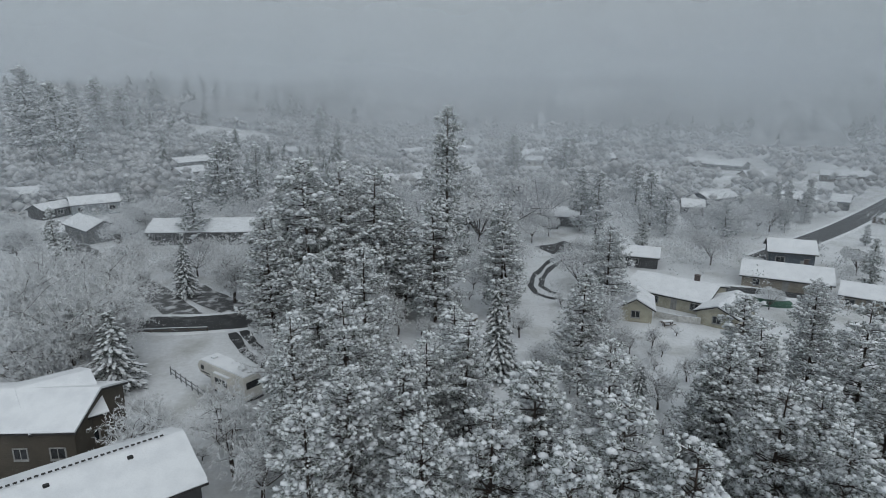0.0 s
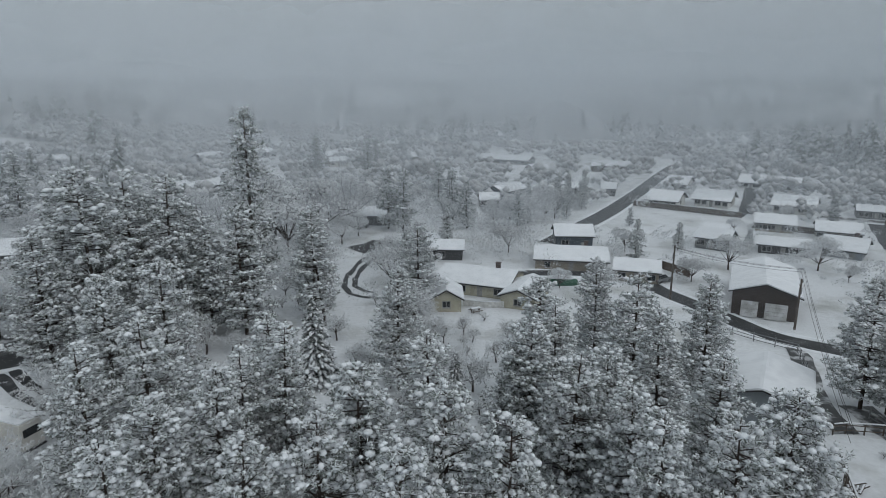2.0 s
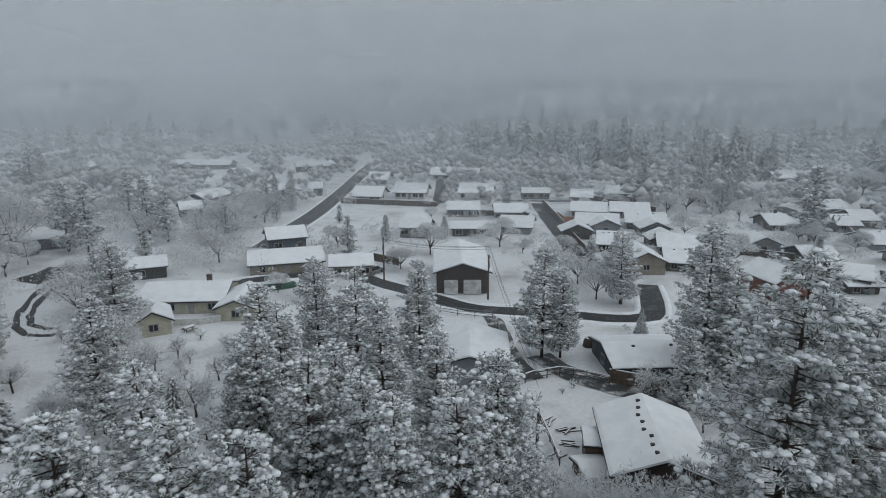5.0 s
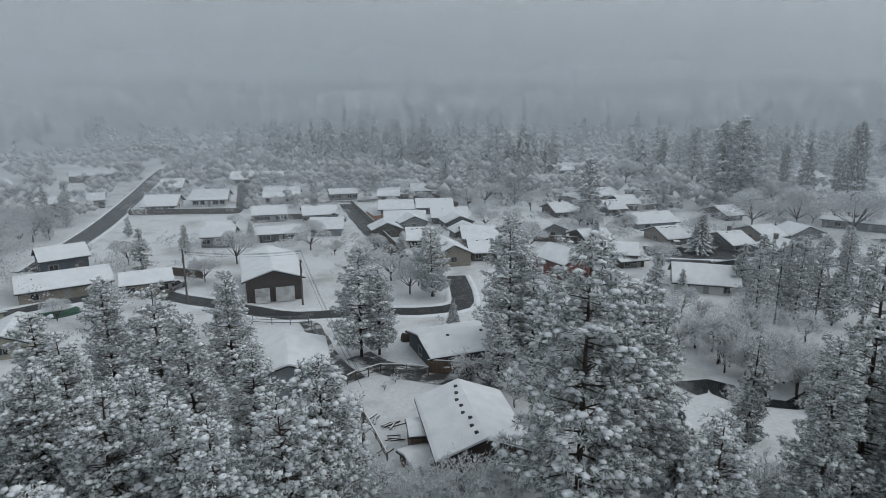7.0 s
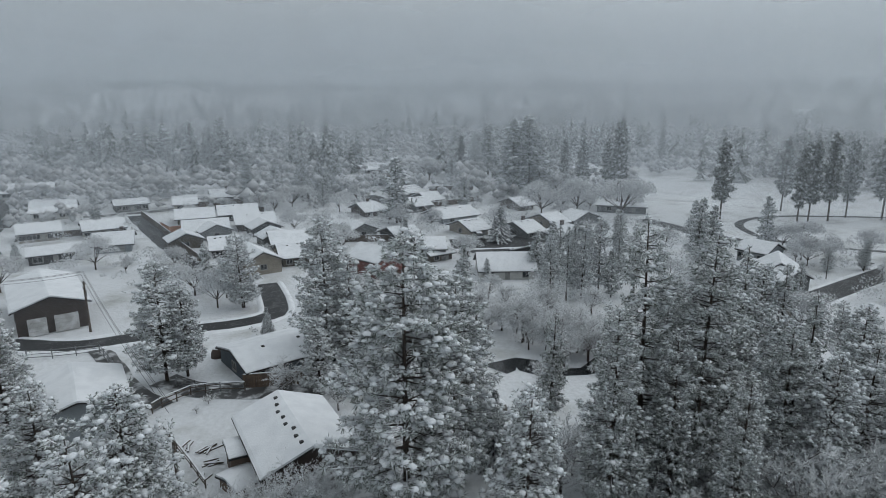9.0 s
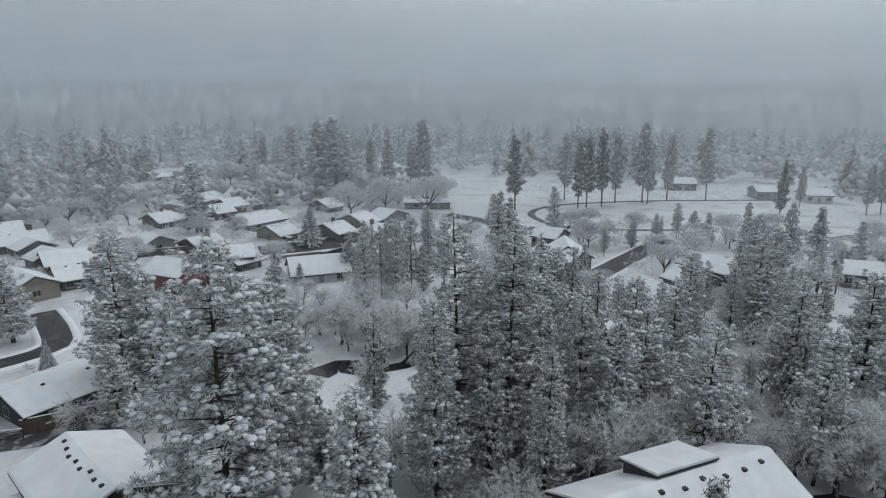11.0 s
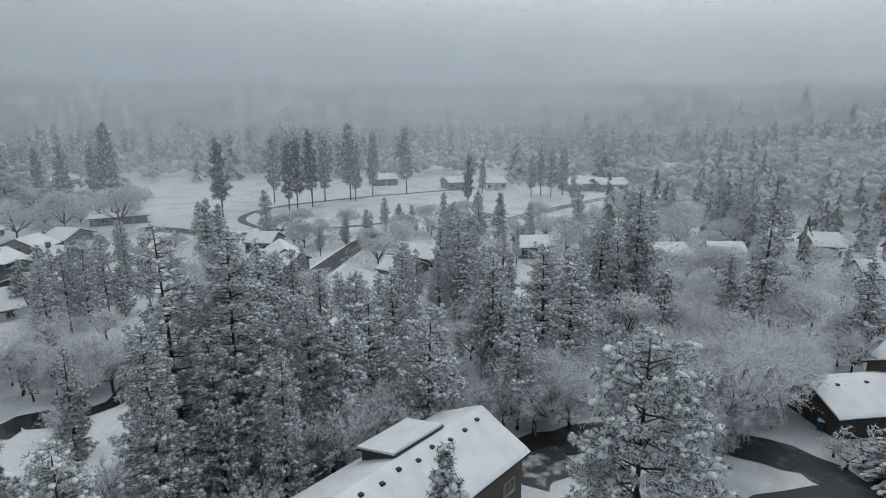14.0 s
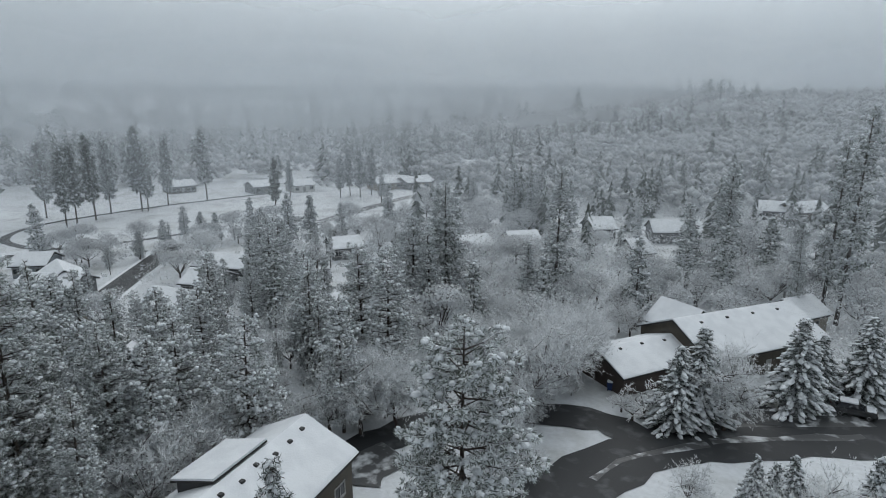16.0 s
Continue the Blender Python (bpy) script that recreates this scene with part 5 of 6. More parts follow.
def bin_(x, y, turn, mat, label):
    b = new("wheelie_bin")
    b.matrix_world = pose(x, y, 0, 0, 0, turn)
    tagged(b, label, "bin")
    v = [(-0.26, -0.3, 0.05), (0.26, -0.3, 0.05), (0.26, 0.3, 0.05), (-0.26, 0.3, 0.05), (-0.33, -0.38, 1.0), (0.33, -0.38, 1.0), (0.33, 0.38, 1.0), (-0.33, 0.38, 1.0)]
    part("tub", mesh_of("tub", v, box_data((0, 0, 0), (1, 1, 1))[1], mat), b)
    part("lid", boxes_mesh("lid", [((-0.36, -0.42, 1.0), (0.36, 0.42, 1.07))], mat, 0.02), b)
    part("snow_cap", boxes_mesh("snow_cap", [((-0.34, -0.4, 1.07), (0.34, 0.4, 1.22))], M_SNOW, 0.05), b, "cap of snow")
    for sx in (-0.24, 0.24):
        s = Soup()
        s.tube((sx - 0.04, 0.34, 0.11), (sx + 0.04, 0.34, 0.11), 0.11, 0.11, 10)
        part("wheel", s.mesh("wheel", M_BLACK), b)


def lumber(x, y, turn, n, L, seed):
    rng = random.Random(seed)
    p = new("lumber_pile")
    p.matrix_world = pose(x, y, 0, 0, 0, turn)
    tagged(p, "loose pile of weathered boards under snow", "lumber")
    for k in range(n):
        z = 0.02 + 0.13 * (k // 3)
        ln = L * rng.uniform(0.6, 1)
        q = part("board", boxes_mesh("board", [((-ln / 2, -0.1, 0), (ln / 2, 0.1, 0.09))], M_TIMBER), p, "", pose(rng.uniform(-0.4, 0.4), (k % 3 - 1) * 0.42 + rng.uniform(-0.1, 0.1), z, 0, 0, rng.uniform(-24, 24)))
        part("snow_cap", boxes_mesh("snow_cap", [((-ln / 2, -0.08, 0.09), (ln / 2, 0.08, 0.15))], M_SNOW, 0.02), q)


for k in range(26):
    part("ridge_vent", ME_VENT, long_house, "", pose(-5.6 + 0.45 * k, 0, 6.97, 0, 0, 0))
camper(-29.38, 66.23, -33.24, 9.07)
retaining = tagged(new("retaining_wall", boxes_mesh("retaining_wall", [((-4.5, -0.15, -0.3), (4.5, 0.15, 1.1))], M_TIMBER, 0.03)), "dark timber retaining wall below the trailer pad", "wall")
retaining.matrix_world = pose(-22, 59.25, 0, 0, 0, 28)
house(-17.46, 57.37, -28.35, 2.79, 3.0, 2.0, 0.5, W_GREY, "small grey shed with a snowy lid", 0, 0, over=0.15, name="garden_shed", door=False, keep=False, snow=0.15)
house(-47.2, 68.98, -12.59, 2.93, 4.0, 2.2, 0.8, W_DARK, "small dark shed behind the fir", 0, 0, over=0.3, name="garden_shed", door=False, keep=False)
house(-43.85, 52.58, 5.25, 13.59, 9.5, 5.1, 1.7, W_BROWN, "brown projecting house wing with narrow windows", 4, 0, over=0.4, keep=False, door=False)
fence([(-39.08, 70.64), (-35.65, 67.67), (-32.02, 64.66), (-30.57, 63.36)], 1.2, "thin post-and-wire fence in the yard", M_METAL, 2, 1.8, snow=False)
fence([(-51.35, 83.4), (-46.17, 84.36), (-40.57, 85.13)], 0.9, "low roadside fence with spaced posts", M_TIMBER, 1, 3.0)
fence([(55.04, 45.89), (56.54, 45.71), (59.94, 44.27), (61.61, 41.32), (62.23, 38.36)], 1.3, "snow-capped rail fence round the yard", M_TIMBER, 2, 2.2)
fence([(61.74, 47.47), (61.4, 44.6), (61.47, 41.23), (62.6, 38.75)], 1.3, "wire mesh fence along the lane", M_METAL, 3, 2.4, snow=False)
fence([(51.53, 41.76), (49.19, 38.67), (46.61, 35.26), (43.98, 31.98)], 0.9, "low rail fence topped with snow", M_TIMBER, 2, 2.0)
fence([(64.43, 72.58), (65.6, 69.56), (68.54, 64.5), (64.33, 58.77), (60.35, 54.43)], 1.5, "wire mesh fence on steel posts", M_METAL, 3, 2.6, snow=False)
fence([(29.01, 95.68), (32.16, 93.64), (35.23, 92.64)], 1.1, "low white patio fence", M_FRAME, 2, 1.6, True)
fence([(19.53, -78.73), (15.43, -76.45), (11.59, -74.53)], 1.3, "pale low fence beside the driveway", M_FRAME, 2, 2.0, True)
fence([(75.3, 108.43), (76.15, 104.35), (77.09, 100.03)], 1.8, "tan board fence behind the parked car", M_CEDAR, 2, 2.4, True)
fence([(-96.34, 157.78), (-93.65, 162.97), (-88.77, 169.43)], 1.7, "dark board fence between yards", M_TIMBER, 2, 2.4, True)
for line in ([(111.5, 176.2), (130.5, 148.9)], [(124.8, 135.9), (134.9, 122.9)], [(133.0, 99.3), (139.6, 93.4)], [(160.9, 129.4), (135.1, 100.7)], [(174.5, 126.5), (192.5, 104.5)], [(178.1, 115.0), (174.5, 95.7)], [(188.2, 69.2), (171.1, 52.7)], [(191.4, 48.8), (200.4, 40.9), (211.4, 33.1)], [(140.9, 55.6), (143.6, 45.2)], [(130.0, 95.8), (114.3, 78.2)], [(230.9, 55.5), (236.3, 39.3)], [(153.0, 82.9), (134.5, 71.9)], [(172.8, 40.7), (190.4, 48.5)],):
    fence(line, 1.8, "dark wooden back fence under snow", M_TIMBER, 1, 2.6, panel=True)
fence([(145.8, 111.4), (140.6, 105.0), (144.5, 102.3)], 1.9, "bright new cedar fence round a yard", M_NEW_CEDAR, 1, 2.6, panel=True)
fence([(62.9, 38.9), (64.6, 35.0), (66.0, 31.2)], 1.9, "long brown board fence behind the vented house", M_CEDAR, 2, 2.4, True)

p1 = pole(65, 88.98, 9.97, 60)
p2 = pole(75.27, 71.97, 8.1, 35)
p3 = pole(42.15, 33.4, 6.05, 35)
p4 = pole(17.37, 167.06, 6.63, 20)
for k in (-1.1, 0.5, 1.1):
    a_ = p1.matrix_world @ Vector((k, 0, 9.5))
    b_ = p2.matrix_world @ Vector((k, 0, 9.5))
    wire(a_, b_, 0.6)
    wire(p2.matrix_world @ Vector((k, 0, 9.5)), p3.matrix_world @ Vector((k, 0, 9.0)), 0.8)

vehicle(70, 98.97, 20, W_GREY, "grey pickup parked on a snowy drive", 0.15)
vehicle(18.45, -72.8, 150, W_WHITE, "white car half hidden behind a fir", 0.05)
vehicle(23.57, 169.02, 10, W_WHITE, "white van parked by the carport", 0.35)
vehicle(-134.06, 168.34, 15, W_WHITE, "snow-covered car on the slope", 0.1)
vehicle(20.06, 163.51, 200, W_GREY, "grey car under the trees", 0.0)
vehicle(137, 12.67, 30, W_NAVY, "dark car dusted with snow", 0.0)
vehicle(150.79, 23.15, 200, W_DARK, "dark car in the cul-de-sac", 0.1)
vehicle(166.31, 11.96, 120, W_WHITE, "white car in front of a house", 0.1)
vehicle(4.66, -79.1, 190, W_DARK, "dark car by the driveway under snow", 0.0)

mound("covered_boat", 50.62, 102.98, 160, (7.0, 2.6, 1.7), siding("green_tarp", (0.03, 0.11, 0.07)), "boat under a green tarp with snow on top", "boat", 0.6, 0.5)
mound("play_tent", 70.89, 47.53, 0, (1.7, 1.7, 1.4), W_ROSE, "small dark red dome tent in the yard", "tent", 0.6, 0.7)
mound("water_tank", 2.41, 72.19, 0, (2.2, 2.2, 1.9), M_BLACK, "black round water tank capped with snow", "tank", 0.12, 0.93)
mound("covered_heap", -0.82, 92.59, 20, (2.6, 1.6, 1.0), M_TIMBER, "low covered heap under snow", "heap", 0.4, 0.3)
mound("covered_heap", 64.58, 7.43, 40, (2.4, 1.8, 0.9), M_TIMBER, "tarp-covered heap in the snowy yard", "heap", 0.3, 0.7)
bin_(28.89, -67.22, 20, siding("blue_plastic", (0.02, 0.05, 0.16)), "blue wheelie bin with a cap of snow")
bin_(28.53, -67.91, 25, siding("navy_plastic", (0.02, 0.03, 0.09)), "dark blue wheelie bin with a cap of snow")
lumber(49.7, 38.01, 20, 5, 2.0, 1)
lumber(49.69, 35.48, -10, 6, 2.2, 2)
lumber(47.84, 33.55, -50, 4, 2.0, 3)
lumber(45.56, 33.18, 10, 3, 1.8, 4)
lumber(66.57, 10.26, 5, 3, 3.5, 5)
house(47.42, 30.31, -50.05, 2.2, 3.2, 2.3, 0.3, M_CEDAR, "small cedar hut with a snowy roof hatch", 0, 0, over=0.25, name="garden_hut", door=False, keep=False)
house(44.59, 28.73, -30.26, 2.42, 3.2, 1.1, 0.35, M_CEDAR, "low yard canopy buried under snow", 0, 0, over=0.3, name="canopy", door=False, keep=False)
house(199.56, -14.71, -96.15, 14.78, 5.0, 2.2, 0.5, W_GREY, "low park pavilion under flat snow", 2, 0, over=0.6, name="pavilion")

table = tagged(new("picnic_table"), "snow-covered wooden picnic table on the lawn", "table")
table.matrix_world = pose(30, 91.88, 0, 0, 0, 15)
part("tabletop", boxes_mesh("tabletop", [((-0.9, -0.38, 0.7), (0.9, 0.38, 0.76))], M_TIMBER), table)
part("snow_cap", boxes_mesh("snow_cap", [((-0.88, -0.36, 0.76), (0.88, 0.36, 0.88))], M_SNOW, 0.04), table)
for sy in (-0.75, 0.75):
    part("bench", boxes_mesh("bench", [((-0.9, sy - 0.13, 0.42), (0.9, sy + 0.13, 0.47))], M_TIMBER), table)
for sx in (-0.65, 0.65):
    part("leg", boxes_mesh("leg", [((sx - 0.04, -0.8, 0.34), (sx + 0.04, 0.8, 0.42)), ((sx - 0.04, -0.3, -0.05), (sx + 0.04, -0.2, 0.72)), ((sx - 0.04, 0.2, -0.05), (sx + 0.04, 0.3, 0.72))], M_TIMBER), table)


half = max(v.co.x for v in barn.children[0].data.vertices)
near = 1 if (barn.matrix_world @ Vector((half, 0, 0))).length < (barn.matrix_world @ Vector((-half, 0, 0))).length else -1
for y, w in ((-2.1, 2.5), (1.75, 3.2)):
    part("garage_door", garage_door(w, 2.7, M_CONCRETE), barn, "pale sectional garage door", pose(near * (half + 0.03), near * y, 0.15, 0, 0, 90 * near))


# ---- single trees near the camera ----
def grove(key, rows, squash=1.0):
    for x, y, h in rows:
        plant(key, x, y, h, None, squash)


grove("slim", ((-4.96, 97.87, 33.11), (3.36, 100.28, 16.58), (60.77, -73.88, 22.43), (48.7, -87.72, 24.5), (32.54, -126.55, 23.29)))
grove("pine", ((-24.18, 85.31, 26.22), (-20.68, 91.01, 25.24), (-16.59, 94.22, 23.88), (-28.92, 81.35, 20.05), (-11.21, 92.66, 18.72), (-29.81, 93.36, 21.26), (-14.63, 101.62, 20.19), (21.06, 95.73, 15.02), (25.33, 114.69, 11.09)), 1.05)
grove("pine", ((-12.83, 66.44, 18.68), (-18.64, 67.47, 16.81), (-16.23, 49.84, 16.5), (-12.12, 53.06, 16.5), (-5.87, 42.96, 16.5), (-1.06, 48.98, 16.5), (-9.23, 40.65, 15.5), (4.9, 41.73, 15.5), (1.25, 35.6, 15.5), (12.43, 67.66, 15.7), (10.87, 44.29, 16.5), (9.81, 35.17, 16.5), (19.38, 47.2, 15.5), (13.22, 32.35, 15.5), (-3.55, 34.4, 15.5), (-11.26, 35.81, 15.5), (5.51, 30.88, 15.5)), 1.05)
grove("pine", ((46.45, 56.08, 15.5), (38.29, 57.93, 15.5), (37.84, 66.3, 15.5), (35.17, 48.44, 15.5), (27.51, 60.05, 15.5), (26.06, 52.72, 15.5), (21.19, 40.37, 15.5), (25.14, 41.23, 15.5), (22.79, 30.28, 15.5), (31.88, 29.31, 16.3), (32.73, 37.54, 15.5), (26.93, 28.06, 15.5), (19.81, 45.68, 16.5), (23.59, 34.62, 15.5)), 1.05)
grove("pine", ((62.75, 49.56, 15.52), (64.64, 47.85, 12.98), (90.54, 54.89, 13.07), (71.64, 31.28, 20.39), (71.5, 27.92, 15.59), (63.35, 28.92, 9.88), (39.06, 2.3, 15.5), (49.05, 2.48, 10.3)), 1.05)
grove("tallpine", ((52.06, -6.79, 25.38), (52.46, -11.32, 24.27), (56.49, -14.56, 20.71), (51.8, -18.32, 17.5), (46.29, -13.46, 15.0), (47.5, -4.2, 19.0), (49.5, -9.2, 17.0), (57.5, -9.5, 19.0)))
grove("bigpine", ((42.61, 12.24, 25.37), (49.19, 9.87, 20.68)))
grove("crownpine", ((23.57, -30.44, 21.31),))
grove("pine", ((51.44, -50.86, 17.94), (52.72, -19.15, 15.5), (73.19, -21.56, 16.5), (73.92, -40.2, 15.5), (49.15, -29.45, 15.5), (60.53, -27.02, 16.5), (59.96, -45.78, 15.5), (87.83, -60.55, 15.5), (73.01, -78.59, 15.5), (58.51, -53.24, 16.5), (63.91, -77.34, 21.98), (46.64, -39.28, 15.5), (59.94, -11.82, 15.5)), 0.92)
grove("slim", ((67.56, -18.3, 19.79), (73.13, -24.11, 16.8), (67.74, -25.37, 15.27), (60.65, 1.47, 13.81), (67.64, -74.11, 15.9), (74.98, -76.8, 9.24), (84.34, -77.2, 7.73), (65.17, -41.02, 7.97), (56.98, -44.55, 11.79), (61.79, -41.92, 6.87)))
grove("slim", ((10.89, -111.47, 34.1), (13.62, -115.87, 29.28), (16.01, -106.13, 14.68)), 0.72)
grove("pine", ((62.4, -32.63, 15.5), (54.13, -25.24, 15.5), (50.53, -20.97, 15.5), (60.6, -19.85, 15.5), (57.49, -15.19, 15.5), (64.91, -49.27, 15.5), (83.61, -55.98, 15.5)), 0.92)
grove("fir", ((30.39, -19.6, 13.28), (53.56, -45.07, 10.13), (18.05, 62.79, 6.69), (2.95, 72.27, 12.05), (-51.79, 101.93, 10.38), (53.28, 6.44, 8.3), (8.86, -50.56, 7.28), (5.84, -49.83, 8.59), (7.3, -50.81, 7.02), (0.98, -51.32, 10.05), (43.33, 39.05, 9.5), (44.2, 38.07, 6.62), (79.48, 44.32, 4.8), (152.94, 18.03, 7.76), (143.64, 40.85, 6.85)), 0.78)
grove("fir", ((-43.67, 66.31, 10.4), (18.27, -66.12, 11.31), (19.68, -63.34, 9.69), (10.25, -76.69, 11.44), (8.55, -81.22, 8.16), (4.32, -83.44, 10.89)), 1.12)
grove("pine", ((99.9, 3.2, 13.6), (108.0, -2.0, 14.0), (111.9, -5.1, 13.9), (91.0, -27.4, 12.4), (87.9, -36.1, 8.4), (82.1, -36.9, 8.4), (82.6, -40.5, 9.1), (92.0, -50.7, 10.6), (80.5, -50.5, 12.1), (62.5, -46.7, 11.8), (57.3, -46.8, 11.7), (74.1, -67.1, 11.5), (64.5, -69.7, 17.2), (60.4, -69.4, 16.7)), 0.8)
grove("slim", ((106.0, 0.6, 13.3), (117.7, -8.8, 14.6), (111.4, -11.3, 13.9), (103.9, -36.1, 9.7), (89.2, -51.4, 10.1), (100.5, -65.6, 14.1), (94.8, -65.1, 11.8), (89.5, -64.0, 11.8), (147.0, -74.9, 8.9), (144.2, -69.2, 6.7), (145.3, -78.3, 7.7), (143.6, -81.2, 7.4), (130.9, -49.8, 6.7), (137.8, -59.2, 7.4), (102.2, -80.3, 9.6), (100.3, -82.7, 8.5), (92.7, -142.5, 18.0), (86.5, -140.5, 18.1), (86.2, -146.5, 18.4), (153.5, -150.6, 12.3), (38.3, -145.0, 20.3), (18.7, -118.5, 15.6), (53.2, -124.1, 8.9), (82.6, -75.6, 9.4), (82.4, -84.5, 10.1), (124.5, -83.6, 9.3), (109.9, 4.5, 10.5), (112.0, 2.0, 12.3), (115.0, -0.5, 12.3), (115.0, -3.2, 10.8), (129.7, -9.1, 12.7)), 0.95)
grove("mid", ((304.5, 49.8, 18.1), (287.2, 40.5, 22.9), (255.9, 28.2, 17.0), (217.4, 21.5, 27.8), (218.9, 16.2, 28.7), (220.6, 12.5, 23.5), (332.0, 5.2, 18.1), (317.4, -8.5, 21.6), (205.3, 96.9, 15.6), (212.0, 86.5, 17.2), (215.2, 94.5, 12.9), (258.8, 52.2, 13.6), (248.6, 228.2, 17.0), (257.0, 225.6, 19.7), (261.0, 207.6, 18.5), (267.1, 197.2, 22.9), (255.9, 175.0, 24.5), (262.3, 164.2, 26.4), (259.3, 169.0, 16.8), (267.4, 155.8, 16.8), (190.2, 109.6, 15.2)), 1.15)
grove("fir", ((149.4, 18.0, 9.4), (155.4, 18.3, 8.3)), 1.1)
grove("park", ((212.04, -64.61, 23.34), (190.62, -62.71, 22.46), (194.19, -66.74, 23.17), (196.92, -72.96, 25.5), (204.1, -80.32, 23.76), (202.78, -89.54, 26.94), (199.94, -90.17, 20.46), (205.75, -99.79, 23.76), (208.07, -115.54, 24.61), (164.79, -114.5, 17.94), (188.4, -137.66, 14.21), (130.78, -101.7, 9.97)), 0.72)
grove("park", ((173.38, -149.08, 15.7), (174.53, -154.86, 17.94), (168.61, -154.46, 16.59), (169.16, -160.71, 17.8), (347.26, -43.74, 19.23), (221.18, -14.64, 27.75), (233.32, -2.63, 21.4), (302.27, 25.35, 24.5), (268.28, 5.4, 18.04), (244.74, -11.36, 19.93), (275.22, 51.53, 18.95), (311.81, 44.68, 21.21), (193.68, -42.7, 23.89)), 0.8)
grove("mid", ((143.64, 40.85, 6.85), (167.7, 50.03, 18.46), (115.54, 16.14, 4.57), (121.12, 7.17, 9.2), (116.67, -0.2, 9.75), (125.94, 4.05, 10.31), (139.42, -59.7, 7.22), (145.62, -68.67, 6.89), (151.78, -77.31, 8.59), (145.87, -78.53, 7.47), (142.07, -80.58, 7.57), (137.39, -52.27, 5.84), (118.22, -74.99, 7.76)), 1.2)
grove("mid", ((93.07, 148.2, 5.13), (22.75, 114.43, 9.73), (27.54, 160.99, 16.37), (30.86, 158.01, 16.18), (47.57, 168.41, 15.02), (48.15, 156.07, 12.58), (43.88, 288.35, 15.81), (17.57, 291.14, 16.22), (60.63, 309.11, 14.69), (88.65, 120.18, 6.73), (101.46, 112.73, 5.88), (191.82, 111.1, 14.13), (217.06, 113.63, 12.46), (98.39, 198.63, 7.67), (98.37, 185.54, 10.97)), 1.2)
grove("mid", ((-181.47, 243.06, 36.13), (-166.95, 239.16, 31.41), (-179.42, 286.84, 29.04), (-176.65, 302.15, 24.55), (-149.95, 222.53, 27.28), (-95.37, 373, 23.09), (-78.78, 182.02, 21.32), (-75.15, 183.54, 20.41), (-69.09, 188.4, 20.08), (-68.44, 141.85, 15.29), (36.88, 265.79, 17.33), (16.2, 279.53, 17.57), (49.38, 192.09, 14.61), (50.99, 167.41, 11.21)), 1.2)
grove("bare", ((-53.06, 68.1, 15.17), (-49.56, 67.82, 13.89), (-60.29, 74.28, 17.14), (-55.56, 89.1, 13.34), (-41.83, 98.85, 11.72), (-30.88, 49.49, 8.93), (-22.64, 49.94, 8.93), (-47.25, 72.26, 14.84), (-51.95, 63.01, 11.61), (-18.39, 45.42, 8.77), (-52.03, 77.49, 14.94), (-22.47, 66.29, 9.99)))
grove("bare", ((37.44, -61.89, 11.38), (38.44, -58.5, 9.89), (35.36, -68.4, 7.85), (47.99, -44.34, 8.93), (42.54, -43.25, 8.1), (48.92, -22.06, 10.4), (49.44, -26.31, 7.42), (47.93, -18.38, 11.18), (50.66, -37.45, 4.47), (33.71, -84.52, 6.41), (15.08, -65.97, 10.96), (32.41, -48.5, 9.19), (13.27, -49.59, 5.18), (3.81, -48.85, 9.88)))
grove("bare", ((45.35, -97.28, 6.96), (37.58, -100.54, 7.62), (30.05, -103.04, 8.89), (23.23, -107.18, 8.72), (39.04, -92.43, 7.15), (31.74, -97.64, 7.34), (23.97, -97.43, 7.93), (50.56, -94.68, 6.6), (61.7, 33.06, 5.95), (37.68, 18.56, 6.25), (37.03, 22.18, 6.27), (35.62, 24.38, 6.12), (81.64, 2.02, 4.49), (86.32, -1.63, 2.44), (93.33, 0.12, 3.15)))
grove("bare", ((83.02, 1.01, 6.48), (86.15, -1.84, 7.41), (88.35, -4.81, 5.42), (85.05, 6.47, 8.42), (101.2, 3.61, 7.71), (98.5, 10.57, 5.82), (98.55, -3.75, 6.43), (71.4, 3.18, 3.76), (89.09, 7.72, 6.22), (83.13, -1.35, 7.66), (82.55, -4.54, 6.83)))
grove("bush", ((75.86, 4.12, 1.7), (75.96, -3.94, 1.64), (81.95, -6.07, 2.35), (58.54, 40.98, 1.51), (56.17, 41, 1.1), (31.89, -62.75, 2.24), (22.82, -63.15, 4.81), (23.55, -61.72, 3.77), (21.21, -63.18, 3.27), (25.34, -62.74, 3.52)))
grove("frost", ((-2.08, 151.65, 17.26), (7.55, 149.14, 16.25), (17.05, 162.44, 16.13), (0.7, 140, 14.76), (49.3, 100.57, 4.18), (186.41, 9.74, 11.75), (192.5, -0.89, 12.34), (186.15, -13.81, 14.46), (197.6, -17.08, 7.98), (122.09, -125.37, 4.73)))


grove("bare", ((37.99, 30.78, 5.04), (37.91, 28.29, 4.97), (39.41, 26.94, 4.1), (39.51, 24.96, 5.15), (40.7, 23.37, 5.56), (41.16, 21.54, 6.07), (42.31, 20.02, 5.56), (42.82, 18.08, 6.34), (36.09, 27.88, 5.35), (38.88, 21.27, 5.87), (37.86, 22.59, 5.58), (37.06, 24.57, 5.22), (39.91, 19.94, 6.32), (36.42, 31.4, 4.95)))
grove("bush", ((42.81, 26.05, 1.42), (43.09, 23.53, 1.87), (44.28, 21.82, 1.76), (45.8, 20.22, 1.78), (40.96, 27.95, 1.29), (40.34, 30, 1.52), (39.86, 32.18, 1.41)))


